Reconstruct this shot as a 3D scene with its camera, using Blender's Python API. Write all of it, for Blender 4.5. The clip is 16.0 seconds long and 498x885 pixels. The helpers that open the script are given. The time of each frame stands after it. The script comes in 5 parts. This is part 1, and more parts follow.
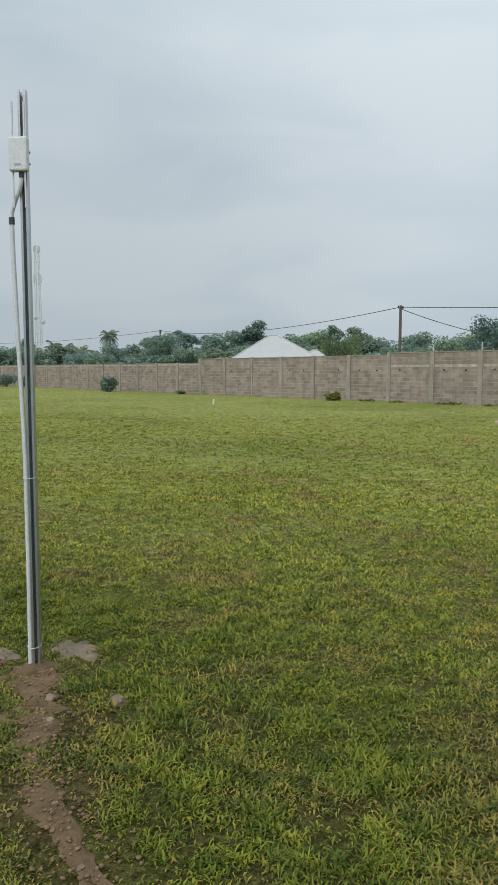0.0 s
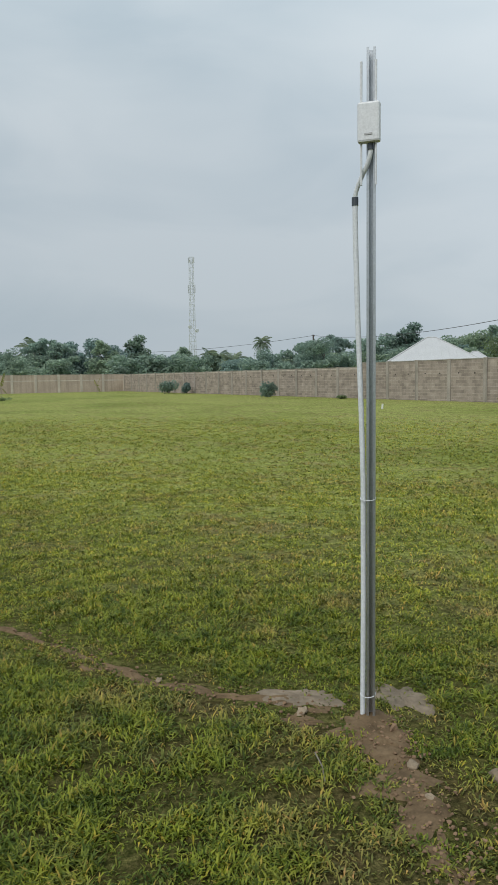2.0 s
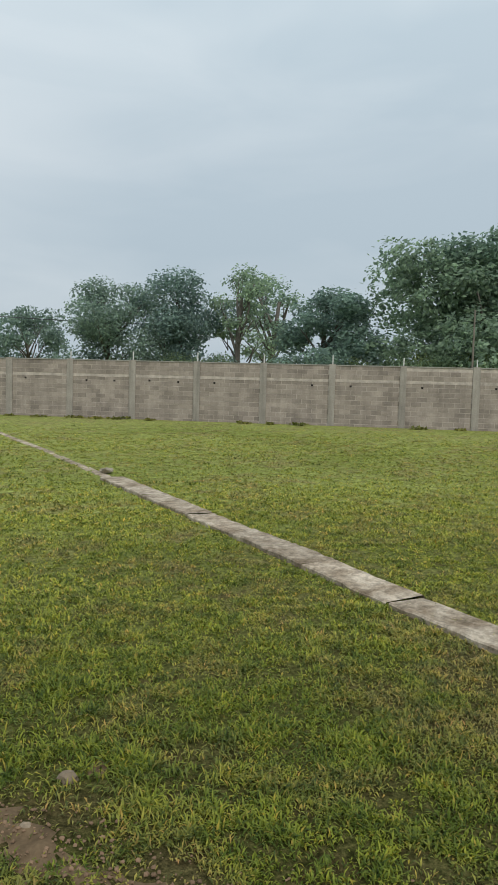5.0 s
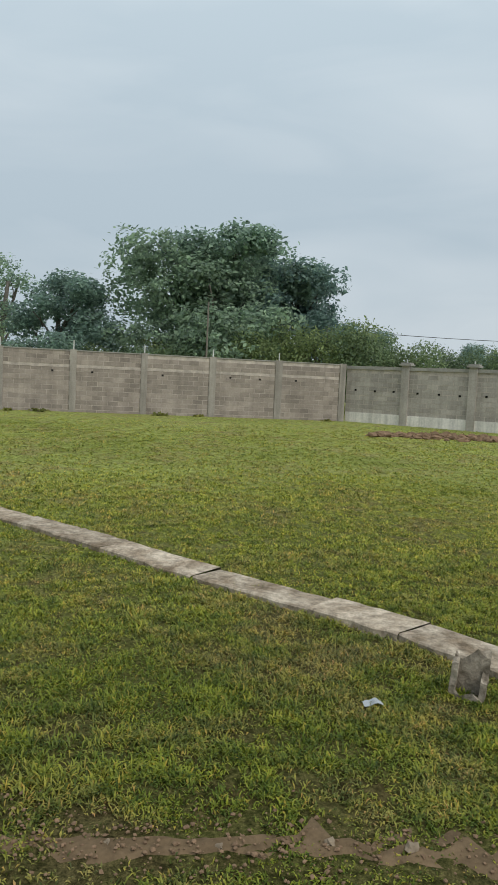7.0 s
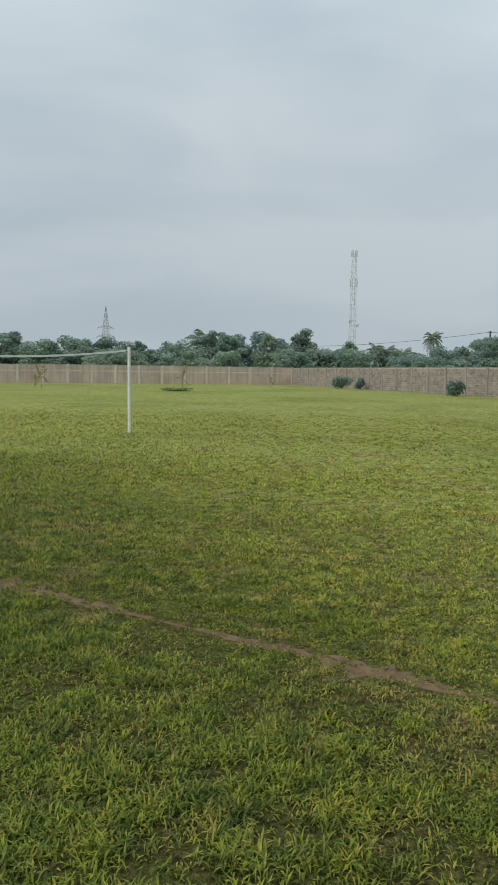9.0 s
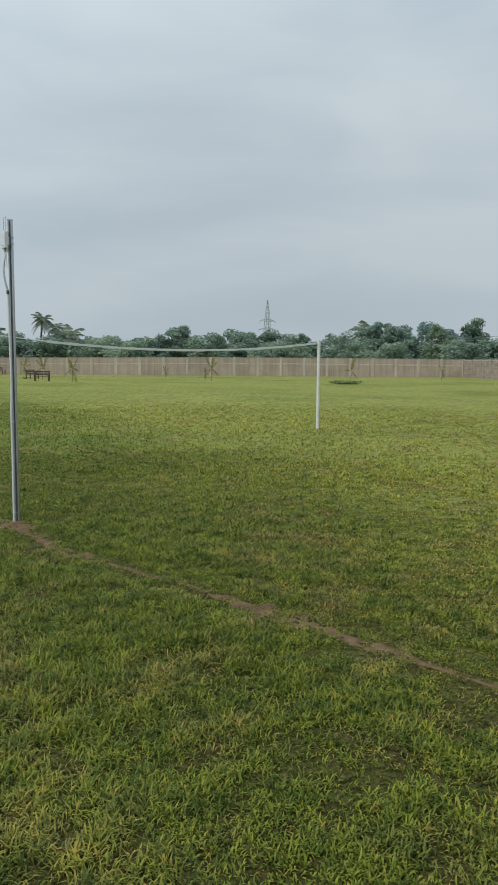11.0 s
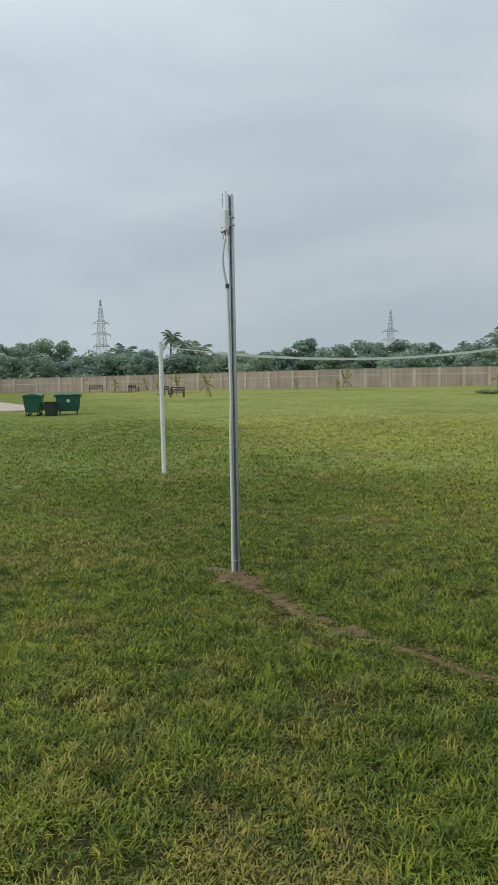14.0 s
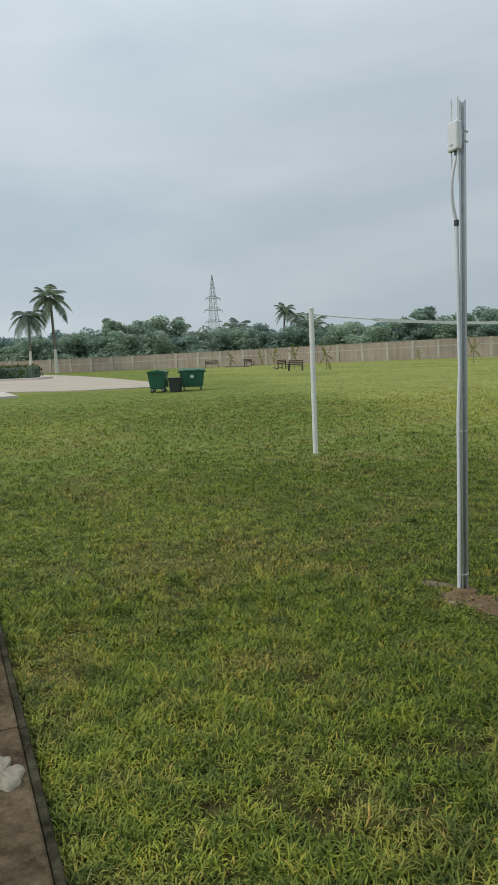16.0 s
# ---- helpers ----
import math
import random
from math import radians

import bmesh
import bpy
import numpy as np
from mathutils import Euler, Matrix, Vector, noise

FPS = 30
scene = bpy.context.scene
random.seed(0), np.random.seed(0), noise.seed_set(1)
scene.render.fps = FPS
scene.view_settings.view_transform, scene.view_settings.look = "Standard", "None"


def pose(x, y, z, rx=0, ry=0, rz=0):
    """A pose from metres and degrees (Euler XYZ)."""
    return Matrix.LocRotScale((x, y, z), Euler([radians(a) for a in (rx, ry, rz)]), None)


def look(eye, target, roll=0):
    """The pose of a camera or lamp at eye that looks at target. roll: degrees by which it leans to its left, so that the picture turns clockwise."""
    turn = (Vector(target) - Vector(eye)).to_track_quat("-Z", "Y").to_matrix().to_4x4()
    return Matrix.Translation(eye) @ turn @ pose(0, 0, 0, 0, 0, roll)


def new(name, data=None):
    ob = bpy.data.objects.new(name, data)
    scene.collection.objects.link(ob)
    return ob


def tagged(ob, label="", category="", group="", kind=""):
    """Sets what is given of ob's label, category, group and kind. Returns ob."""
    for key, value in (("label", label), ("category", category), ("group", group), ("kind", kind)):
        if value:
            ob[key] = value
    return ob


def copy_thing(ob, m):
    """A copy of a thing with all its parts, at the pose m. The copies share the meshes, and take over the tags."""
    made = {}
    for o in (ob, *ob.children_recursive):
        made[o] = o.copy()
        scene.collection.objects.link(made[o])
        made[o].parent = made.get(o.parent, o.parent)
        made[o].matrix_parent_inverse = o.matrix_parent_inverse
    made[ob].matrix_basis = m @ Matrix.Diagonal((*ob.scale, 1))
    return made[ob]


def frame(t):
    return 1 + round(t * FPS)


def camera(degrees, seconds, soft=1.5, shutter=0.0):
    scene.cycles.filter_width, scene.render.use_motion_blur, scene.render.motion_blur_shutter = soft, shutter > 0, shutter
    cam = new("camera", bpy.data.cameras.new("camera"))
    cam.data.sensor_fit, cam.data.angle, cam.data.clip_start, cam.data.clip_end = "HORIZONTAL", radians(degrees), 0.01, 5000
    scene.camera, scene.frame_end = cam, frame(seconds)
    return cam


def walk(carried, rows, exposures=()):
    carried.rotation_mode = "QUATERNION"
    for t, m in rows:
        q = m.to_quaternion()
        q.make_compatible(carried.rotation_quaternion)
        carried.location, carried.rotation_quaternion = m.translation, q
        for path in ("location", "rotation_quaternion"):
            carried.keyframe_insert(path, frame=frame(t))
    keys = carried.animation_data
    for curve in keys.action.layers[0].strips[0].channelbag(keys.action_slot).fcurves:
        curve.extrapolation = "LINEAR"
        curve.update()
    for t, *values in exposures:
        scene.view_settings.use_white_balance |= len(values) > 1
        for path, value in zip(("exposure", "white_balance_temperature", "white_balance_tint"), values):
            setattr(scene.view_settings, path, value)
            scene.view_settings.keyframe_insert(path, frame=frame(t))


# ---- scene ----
cam = camera(37.5, 16.0, soft=0.9)
PATH = [
    (0, (2.903, -3.142, 1.67), (3.49, -1.24, 1.478), 0.1),
    (0.5, (2.671, -2.996, 1.686), (3.366, -1.129, 1.504), -0.7),
    (1, (2.506, -2.8, 1.658), (3.187, -0.928, 1.481), -0.8),
    (1.5, (2.291, -2.514, 1.663), (2.711, -0.566, 1.492), -0.4),
    (2, (2.021, -2.32, 1.671), (2.221, -0.338, 1.494), -0.8),
    (2.5, (1.756, -2.178, 1.672), (1.763, -0.185, 1.502), -0.1),
    (3, (1.493, -2.03, 1.681), (1.344, -0.043, 1.509), -0.5),
    (3.5, (1.258, -1.955, 1.673), (1.226, 0.039, 1.511), 0.2),
    (4, (1.071, -1.865, 1.689), (1.459, 0.09, 1.521), 0.8),
    (4.5, (1.121, -1.76, 1.676), (2.571, -0.39, 1.534), 2.7),
    (6.8, (0.61, -1.178, 1.686), (2.559, -0.763, 1.514), 1.9),
    (7, (0.541, -1.152, 1.686), (2.514, -0.868, 1.524), 2.7),
    (7.5, (0.319, -1.148, 1.686), (2.144, -0.349, 1.507), 2.0),
    (8, (0.134, -1.154, 1.68), (1.127, 0.569, 1.47), 1.6),
    (10.5, (-1.171, -0.316, 1.712), (-1.71, 1.601, 1.523), 0.6),
    (11, (-1.383, -0.207, 1.712), (-1.996, 1.685, 1.495), 0.5),
    (11.5, (-1.694, -0.025, 1.711), (-2.521, 1.782, 1.486), -0.2),
    (12, (-1.99, 0.091, 1.709), (-2.881, 1.867, 1.488), -1.4),
    (12.5, (-2.277, 0.27, 1.693), (-3.141, 2.06, 1.476), -2.5),
    (13, (-2.574, 0.535, 1.716), (-3.458, 2.319, 1.519), -1.7),
    (13.5, (-2.865, 0.77, 1.704), (-3.734, 2.562, 1.517), -1.1),
    (14, (-3.159, 0.94, 1.666), (-4.074, 2.709, 1.486), -1.0),
    (14.5, (-3.493, 1.151, 1.671), (-4.576, 2.822, 1.488), -1.4),
    (15, (-3.782, 1.289, 1.662), (-4.859, 2.961, 1.447), -1.8),
    (15.5, (-4.067, 1.446, 1.643), (-5.134, 3.12, 1.4), -2.3),
    (16, (-4.41, 1.634, 1.645), (-5.578, 3.239, 1.402), -2.4),
]
walk(cam, [(t, look(eye, aim, roll)) for t, eye, aim, roll in PATH])

# ---- light ----
world = bpy.data.worlds.new("overcast_sky")
scene.world = world
world.use_nodes = True
SUN_DIR = (-0.45, -0.50, 0.74)


def build_sky():
    nt = world.node_tree
    nt.nodes.clear()
    N, L = nt.nodes.new, nt.links.new
    out, bg = N("ShaderNodeOutputWorld"), N("ShaderNodeBackground")
    sky = N("ShaderNodeTexSky")
    sky.sky_type, sky.sun_disc = "NISHITA", False
    sky.sun_elevation = math.asin(0.74)
    sky.sun_rotation = math.atan2(-0.45, -0.50)
    sky.dust_density = 4.0
    co, sep = N("ShaderNodeTexCoord"), N("ShaderNodeSeparateXYZ")
    L(co.outputs["Generated"], sep.inputs[0])
    # flat layered cloud: stretch the direction towards the horizon
    stretch = N("ShaderNodeMapping")
    stretch.inputs["Scale"].default_value = (1.0, 1.0, 3.4)
    L(co.outputs["Generated"], stretch.inputs["Vector"])
    n1, n2 = N("ShaderNodeTexNoise"), N("ShaderNodeTexNoise")
    for n, sc, de, ro, di in ((n1, 1.3, 3, 0.45, 0.4), (n2, 3.2, 4, 0.5, 0.6)):
        n.inputs["Scale"].default_value = sc
        n.inputs["Detail"].default_value = de
        n.inputs["Roughness"].default_value = ro
        n.inputs["Distortion"].default_value = di
        L(stretch.outputs[0], n.inputs["Vector"])
    mixn = N("ShaderNodeMix")
    mixn.inputs[0].default_value = 0.3
    L(n1.outputs["Fac"], mixn.inputs[2])
    L(n2.outputs["Fac"], mixn.inputs[3])
    cloud = N("ShaderNodeValToRGB")
    cloud.color_ramp.elements[0].position, cloud.color_ramp.elements[0].color = 0.40, (0.460, 0.545, 0.605, 1)
    cloud.color_ramp.elements[1].position, cloud.color_ramp.elements[1].color = 0.63, (0.605, 0.668, 0.708, 1)
    L(mixn.outputs[0], cloud.inputs[0])
    # brightness by height above the horizon
    grad = N("ShaderNodeValToRGB")
    e = grad.color_ramp.elements
    e[0].position, e[0].color = 0.0, (0.85, 0.87, 0.89, 1)
    e[1].position, e[1].color = 1.0, (1.25, 1.25, 1.22, 1)
    for pos, c in ((0.10, (0.88, 0.895, 0.91, 1)), (0.28, (0.97, 0.98, 0.99, 1)), (0.45, (1.10, 1.11, 1.11, 1))):
        q = e.new(pos)
        q.color = c
    L(sep.outputs["Z"], grad.inputs[0])
    mul = N("ShaderNodeMix")
    mul.data_type, mul.blend_type = "RGBA", "MULTIPLY"
    mul.inputs[0].default_value = 1.0
    L(cloud.outputs[0], mul.inputs[6])
    L(grad.outputs[0], mul.inputs[7])
    north = N("ShaderNodeVectorMath")
    north.operation = "DOT_PRODUCT"
    L(co.outputs["Generated"], north.inputs[0])
    north.inputs[1].default_value = (-0.12, 0.99, 0)
    bank = N("ShaderNodeMapRange")
    bank.interpolation_type = "SMOOTHSTEP"
    for key, value in (("From Min", 0.72), ("From Max", 0.99), ("To Min", 1.05), ("To Max", 0.90)):
        bank.inputs[key].default_value = value
    L(north.outputs["Value"], bank.inputs["Value"])
    thick = N("ShaderNodeMix")
    thick.data_type, thick.blend_type = "RGBA", "MULTIPLY"
    thick.inputs[0].default_value = 1.0
    L(mul.outputs[2], thick.inputs[6])
    L(bank.outputs[0], thick.inputs[7])
    mul = thick
    add = N("ShaderNodeMix")
    add.data_type, add.blend_type = "RGBA", "ADD"
    add.inputs[0].default_value = 0.006
    L(mul.outputs[2], add.inputs[6])
    L(sky.outputs[0], add.inputs[7])
    L(add.outputs[2], bg.inputs["Color"])
    bg.inputs["Strength"].default_value = 1.0
    L(bg.outputs[0], out.inputs["Surface"])


build_sky()
sun = new("sun", bpy.data.lights.new("sun", "SUN"))
sun.data.energy, sun.data.angle, sun.data.color = 1.6, radians(28), (1.0, 0.97, 0.92)
sun.matrix_world = look(SUN_DIR, (0, 0, 0))
scene.view_settings.exposure = 0.0

# ---- materials ----


def material(name):
    mat = bpy.data.materials.new(name)
    mat.use_nodes = True
    nt = mat.node_tree
    nt.nodes.clear()
    out, b = nt.nodes.new("ShaderNodeOutputMaterial"), nt.nodes.new("ShaderNodeBsdfPrincipled")
    nt.links.new(b.outputs[0], out.inputs["Surface"])
    return mat, nt, b


def noise_node(nt, vec, scale, detail=4, rough=0.55, dist=0.0):
    n = nt.nodes.new("ShaderNodeTexNoise")
    n.inputs["Scale"].default_value, n.inputs["Detail"].default_value = scale, detail
    n.inputs["Roughness"].default_value, n.inputs["Distortion"].default_value = rough, dist
    nt.links.new(vec, n.inputs["Vector"])
    return n.outputs["Fac"]


def ramp(nt, fac, stops):
    r = nt.nodes.new("ShaderNodeValToRGB")
    e = r.color_ramp.elements
    for k, (p, c) in enumerate(stops):
        q = e[k] if k < 2 else e.new(p)
        q.position = p
    for q, (p, c) in zip(sorted(e, key=lambda q: q.position), stops):
        q.position, q.color = p, (*c, 1) if len(c) == 3 else c
    nt.links.new(fac, r.inputs[0])
    return r.outputs[0]


def grey(a):
    return (a, a, a)


def mix(nt, fac, a, b, blend="MIX"):
    m = nt.nodes.new("ShaderNodeMix")
    m.data_type, m.blend_type = "RGBA", blend
    if isinstance(fac, (int, float)):
        m.inputs[0].default_value = fac
    else:
        nt.links.new(fac, m.inputs[0])
    for sock, v in ((m.inputs[6], a), (m.inputs[7], b)):
        if isinstance(v, tuple):
            sock.default_value = (*v, 1)
        else:
            nt.links.new(v, sock)
    return m.outputs[2]


def bump(nt, b, height, strength=0.3, distance=0.01):
    n = nt.nodes.new("ShaderNodeBump")
    n.inputs["Strength"].default_value, n.inputs["Distance"].default_value = strength, distance
    nt.links.new(height, n.inputs["Height"])
    nt.links.new(n.outputs[0], b.inputs["Normal"])


def position(nt):
    return nt.nodes.new("ShaderNodeNewGeometry").outputs["Position"]


def scaled(nt, vec, scale):
    m = nt.nodes.new("ShaderNodeMapping")
    m.inputs["Scale"].default_value = scale
    nt.links.new(vec, m.inputs["Vector"])
    return m.outputs[0]


def simple(name, base, rough=0.6, metal=0.0, vary=0.15, scale=6.0, fine=60.0, relief=0.15, streaks=0.0, per="island"):
    """Colour with stains at two scales, a fine relief and, if asked, streaks that run down."""
    mat, nt, b = material(name)
    p = position(nt)
    lo, hi = tuple(c * (1 - vary) for c in base), tuple(min(1, c * (1 + vary)) for c in base)
    col = ramp(nt, noise_node(nt, p, scale, 5), ((0.3, lo), (0.7, hi)))
    f = noise_node(nt, p, fine, 3)
    col = mix(nt, 0.35, col, ramp(nt, f, ((0.3, tuple(c * 0.7 for c in base)), (0.7, tuple(min(1, c * 1.25) for c in base)))))
    if streaks:
        st = noise_node(nt, scaled(nt, p, (2.2, 2.2, 0.12)), 1.5, 5, 0.6)
        dark = ramp(nt, st, ((0.42, grey(1.0)), (0.62, grey(1 - streaks))))
        col = mix(nt, 1.0, col, dark, "MULTIPLY")
    if per:
        rnd = nt.nodes.new("ShaderNodeObjectInfo").outputs["Random"] if per == "object" else nt.nodes.new("ShaderNodeNewGeometry").outputs["Random Per Island"]
        col = mix(nt, 1.0, col, ramp(nt, rnd, ((0.0, grey(1 - vary)), (1.0, grey(1.0)))), "MULTIPLY")
    nt.links.new(col, b.inputs["Base Color"])
    b.inputs["Roughness"].default_value, b.inputs["Metallic"].default_value = rough, metal
    if rough > 0.75:
        b.inputs["Specular IOR Level"].default_value = 0.12
    bump(nt, b, f, relief, 0.004)
    return mat


def stained(name, pale, dark, blot, seed):
    """Old cast concrete: pale wear, dark damp blotches, dirt and fine pitting."""
    mat, nt, b = material(name)
    p = position(nt)
    off = nt.nodes.new("ShaderNodeVectorMath")
    off.inputs[1].default_value = (seed, seed * 0.7, 0)
    nt.links.new(p, off.inputs[0])
    q = off.outputs[0]
    big = noise_node(nt, q, blot, 6, 0.7, 0.6)
    fine = noise_node(nt, q, 70, 4, 0.7)
    mid = noise_node(nt, q, 14, 5, 0.7)
    col = ramp(nt, big, ((0.36, dark), (0.50, tuple((a + c) / 2 for a, c in zip(pale, dark))), (0.62, pale)))
    col = mix(nt, 1.0, col, ramp(nt, mid, ((0.35, grey(0.62)), (0.6, grey(1.15)))), "MULTIPLY")
    col = mix(nt, 1.0, col, ramp(nt, fine, ((0.3, grey(0.75)), (0.7, grey(1.15)))), "MULTIPLY")
    rnd = nt.nodes.new("ShaderNodeObjectInfo").outputs["Random"]
    col = mix(nt, 1.0, col, ramp(nt, rnd, ((0.0, grey(0.82)), (1.0, grey(1.05)))), "MULTIPLY")
    nt.links.new(col, b.inputs["Base Color"])
    b.inputs["Roughness"].default_value = 1.0
    b.inputs["Specular IOR Level"].default_value = 0.02
    bump(nt, b, mix(nt, 0.5, mid, fine), 0.6, 0.012)
    return mat


# mottling of the lawn, the same for soil cover and blades: lush by the walkway, yellowish beyond, dry in spots
def lawn_tint(nt, green, yellow, dry):
    p = position(nt)
    flat = scaled(nt, p, (1, 1, 0))
    broad = noise_node(nt, flat, 0.13, 4, 0.6, 0.4)
    mid = noise_node(nt, flat, 0.55, 5, 0.65, 0.3)
    small = noise_node(nt, flat, 2.2, 4, 0.6)
    dot = nt.nodes.new("ShaderNodeVectorMath")
    dot.operation = "DOT_PRODUCT"
    nt.links.new(p, dot.inputs[0])
    dot.inputs[1].default_value = (0.72, 0.69, 0)
    reach = nt.nodes.new("ShaderNodeMapRange")
    reach.inputs["From Min"].default_value, reach.inputs["From Max"].default_value = 0.5, 5.5
    reach.inputs["To Min"].default_value, reach.inputs["To Max"].default_value = -0.14, 0.10
    nt.links.new(dot.outputs["Value"], reach.inputs["Value"])
    add = nt.nodes.new("ShaderNodeMath")
    nt.links.new(broad, add.inputs[0])
    nt.links.new(reach.outputs[0], add.inputs[1])
    sep = nt.nodes.new("ShaderNodeSeparateXYZ")
    nt.links.new(p, sep.inputs[0])
    east = nt.nodes.new("ShaderNodeMapRange")
    east.inputs["From Min"].default_value, east.inputs["From Max"].default_value = -4.5, 0.5
    nt.links.new(sep.outputs["X"], east.inputs["Value"])
    green = mix(nt, east.outputs[0], green, (green[0] * 1.10, green[1] * 1.02, green[2] * 0.95))
    c = mix(nt, ramp(nt, add.outputs[0], ((0.38, grey(0)), (0.64, grey(1)))), green, yellow)
    spots = ramp(nt, mix(nt, 0.5, mid, small), ((0.485, grey(0)), (0.62, grey(0.85))))
    share = ramp(nt, east.outputs[0], ((0.0, grey(0.55)), (1.0, grey(0.75))))
    return mix(nt, mix(nt, 1.0, spots, share, "MULTIPLY"), c, dry)


def grass_ground():
    mat, nt, b = material("lawn_soil_cover")
    p = position(nt)
    turf = lawn_tint(nt, (0.166, 0.213, 0.055), (0.265, 0.292, 0.086), (0.255, 0.205, 0.100))
    fine = noise_node(nt, p, 26, 5, 0.7)
    speck = noise_node(nt, p, 7, 5, 0.75)
    turf = mix(nt, 1.0, turf, ramp(nt, fine, ((0.32, grey(0.45)), (0.64, grey(1.45)))), "MULTIPLY")
    turf = mix(nt, 1.0, turf, ramp(nt, speck, ((0.36, grey(0.55)), (0.60, grey(1.32)))), "MULTIPLY")
    soil = ramp(nt, fine, ((0.3, (0.030, 0.021, 0.010)), (0.7, (0.125, 0.082, 0.040))))
    bare = ramp(nt, noise_node(nt, p, 3.3, 6, 0.7), ((0.53, grey(0)), (0.64, grey(0.5))))
    # near the walkway thatch and soil show, shade between blades put into their colour
    def along(direction, offset):
        d, m = nt.nodes.new("ShaderNodeVectorMath"), nt.nodes.new("ShaderNodeMath")
        d.operation, m.operation = "DOT_PRODUCT", "ADD"
        d.inputs[1].default_value = direction
        nt.links.new(p, d.inputs[0])
        nt.links.new(d.outputs["Value"], m.inputs[0])
        m.inputs[1].default_value = offset
        q = nt.nodes.new("ShaderNodeMath")
        q.operation = "ABSOLUTE"
        nt.links.new(m.outputs[0], q.inputs[0])
        return q.outputs[0]
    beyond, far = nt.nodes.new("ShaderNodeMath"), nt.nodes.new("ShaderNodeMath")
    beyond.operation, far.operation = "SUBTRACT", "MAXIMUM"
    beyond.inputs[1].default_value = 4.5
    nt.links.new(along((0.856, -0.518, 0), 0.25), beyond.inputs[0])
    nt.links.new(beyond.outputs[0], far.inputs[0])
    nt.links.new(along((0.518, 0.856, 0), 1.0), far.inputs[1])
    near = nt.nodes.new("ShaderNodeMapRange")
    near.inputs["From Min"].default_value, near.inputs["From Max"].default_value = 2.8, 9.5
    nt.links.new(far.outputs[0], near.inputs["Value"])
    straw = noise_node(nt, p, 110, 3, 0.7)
    shaded_thatch = mix(nt, 1.0, ramp(nt, fine, ((0.38, (0.012, 0.010, 0.004)), (0.64, (0.095, 0.070, 0.032)))), ramp(nt, straw, ((0.38, grey(0.25)), (0.62, grey(1.5)))), "MULTIPLY")
    cover = mix(nt, near.outputs[0], mix(nt, 0.20, shaded_thatch, turf), turf)
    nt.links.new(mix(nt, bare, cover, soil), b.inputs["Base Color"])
    b.inputs["Roughness"].default_value = 1.0
    b.inputs["Specular IOR Level"].default_value = 0.02
    bump(nt, b, mix(nt, 0.5, fine, speck), 0.9, 0.05)
    return mat


def leafy(nt, b, col, share):
    """Leaves let part of the light through."""
    tr, ms = nt.nodes.new("ShaderNodeBsdfTranslucent"), nt.nodes.new("ShaderNodeMixShader")
    nt.links.new(col, tr.inputs["Color"])
    ms.inputs[0].default_value = share
    nt.links.new(b.outputs[0], ms.inputs[1])
    nt.links.new(tr.outputs[0], ms.inputs[2])
    out = next(n for n in nt.nodes if n.type == "OUTPUT_MATERIAL")
    nt.links.new(ms.outputs[0], out.inputs["Surface"])


def grass_blade():
    mat, nt, b = material("grass_blade")
    col = lawn_tint(nt, (0.180, 0.223, 0.034), (0.385, 0.395, 0.075), (0.370, 0.270, 0.115))
    clump = noise_node(nt, position(nt), 5.5, 4, 0.7)
    col = mix(nt, 1.0, col, ramp(nt, clump, ((0.36, (0.50, 0.60, 0.62)), (0.50, grey(1.0)), (0.64, (1.35, 1.28, 1.1)))), "MULTIPLY")
    rnd = nt.nodes.new("ShaderNodeNewGeometry").outputs["Random Per Island"]
    col = mix(nt, 1.0, col, ramp(nt, rnd, ((0.0, (0.22, 0.32, 0.26)), (0.45, (0.85, 0.92, 0.8)), (0.90, (1.22, 1.18, 1.0)), (0.94, (1.50, 1.15, 1.15)), (1.0, (1.65, 1.1, 1.4)))), "MULTIPLY")
    nt.links.new(col, b.inputs["Base Color"])
    b.inputs["Roughness"].default_value = 0.48
    b.inputs["Specular IOR Level"].default_value = 0.2
    leafy(nt, b, col, 0.2)
    return mat


def foliage(name, dark, light, rough=0.55):
    mat, nt, b = material(name)
    rnd = nt.nodes.new("ShaderNodeNewGeometry").outputs["Random Per Island"]
    ob = nt.nodes.new("ShaderNodeObjectInfo").outputs["Random"]
    col = ramp(nt, rnd, ((0.0, dark), (0.8, light), (1.0, tuple(c * 1.35 for c in light))))
    col = mix(nt, 1.0, col, ramp(nt, ob, ((0.0, (0.8, 0.85, 0.95)), (1.0, (1.15, 1.1, 0.9)))), "MULTIPLY")
    col = mix(nt, 1.0, col, ramp(nt, noise_node(nt, position(nt), 0.5, 3), ((0.3, grey(0.75)), (0.7, grey(1.2)))), "MULTIPLY")
    nt.links.new(col, b.inputs["Base Color"])
    b.inputs["Roughness"].default_value = rough
    b.inputs["Specular IOR Level"].default_value = 0.2
    leafy(nt, b, col, 0.55)
    return mat


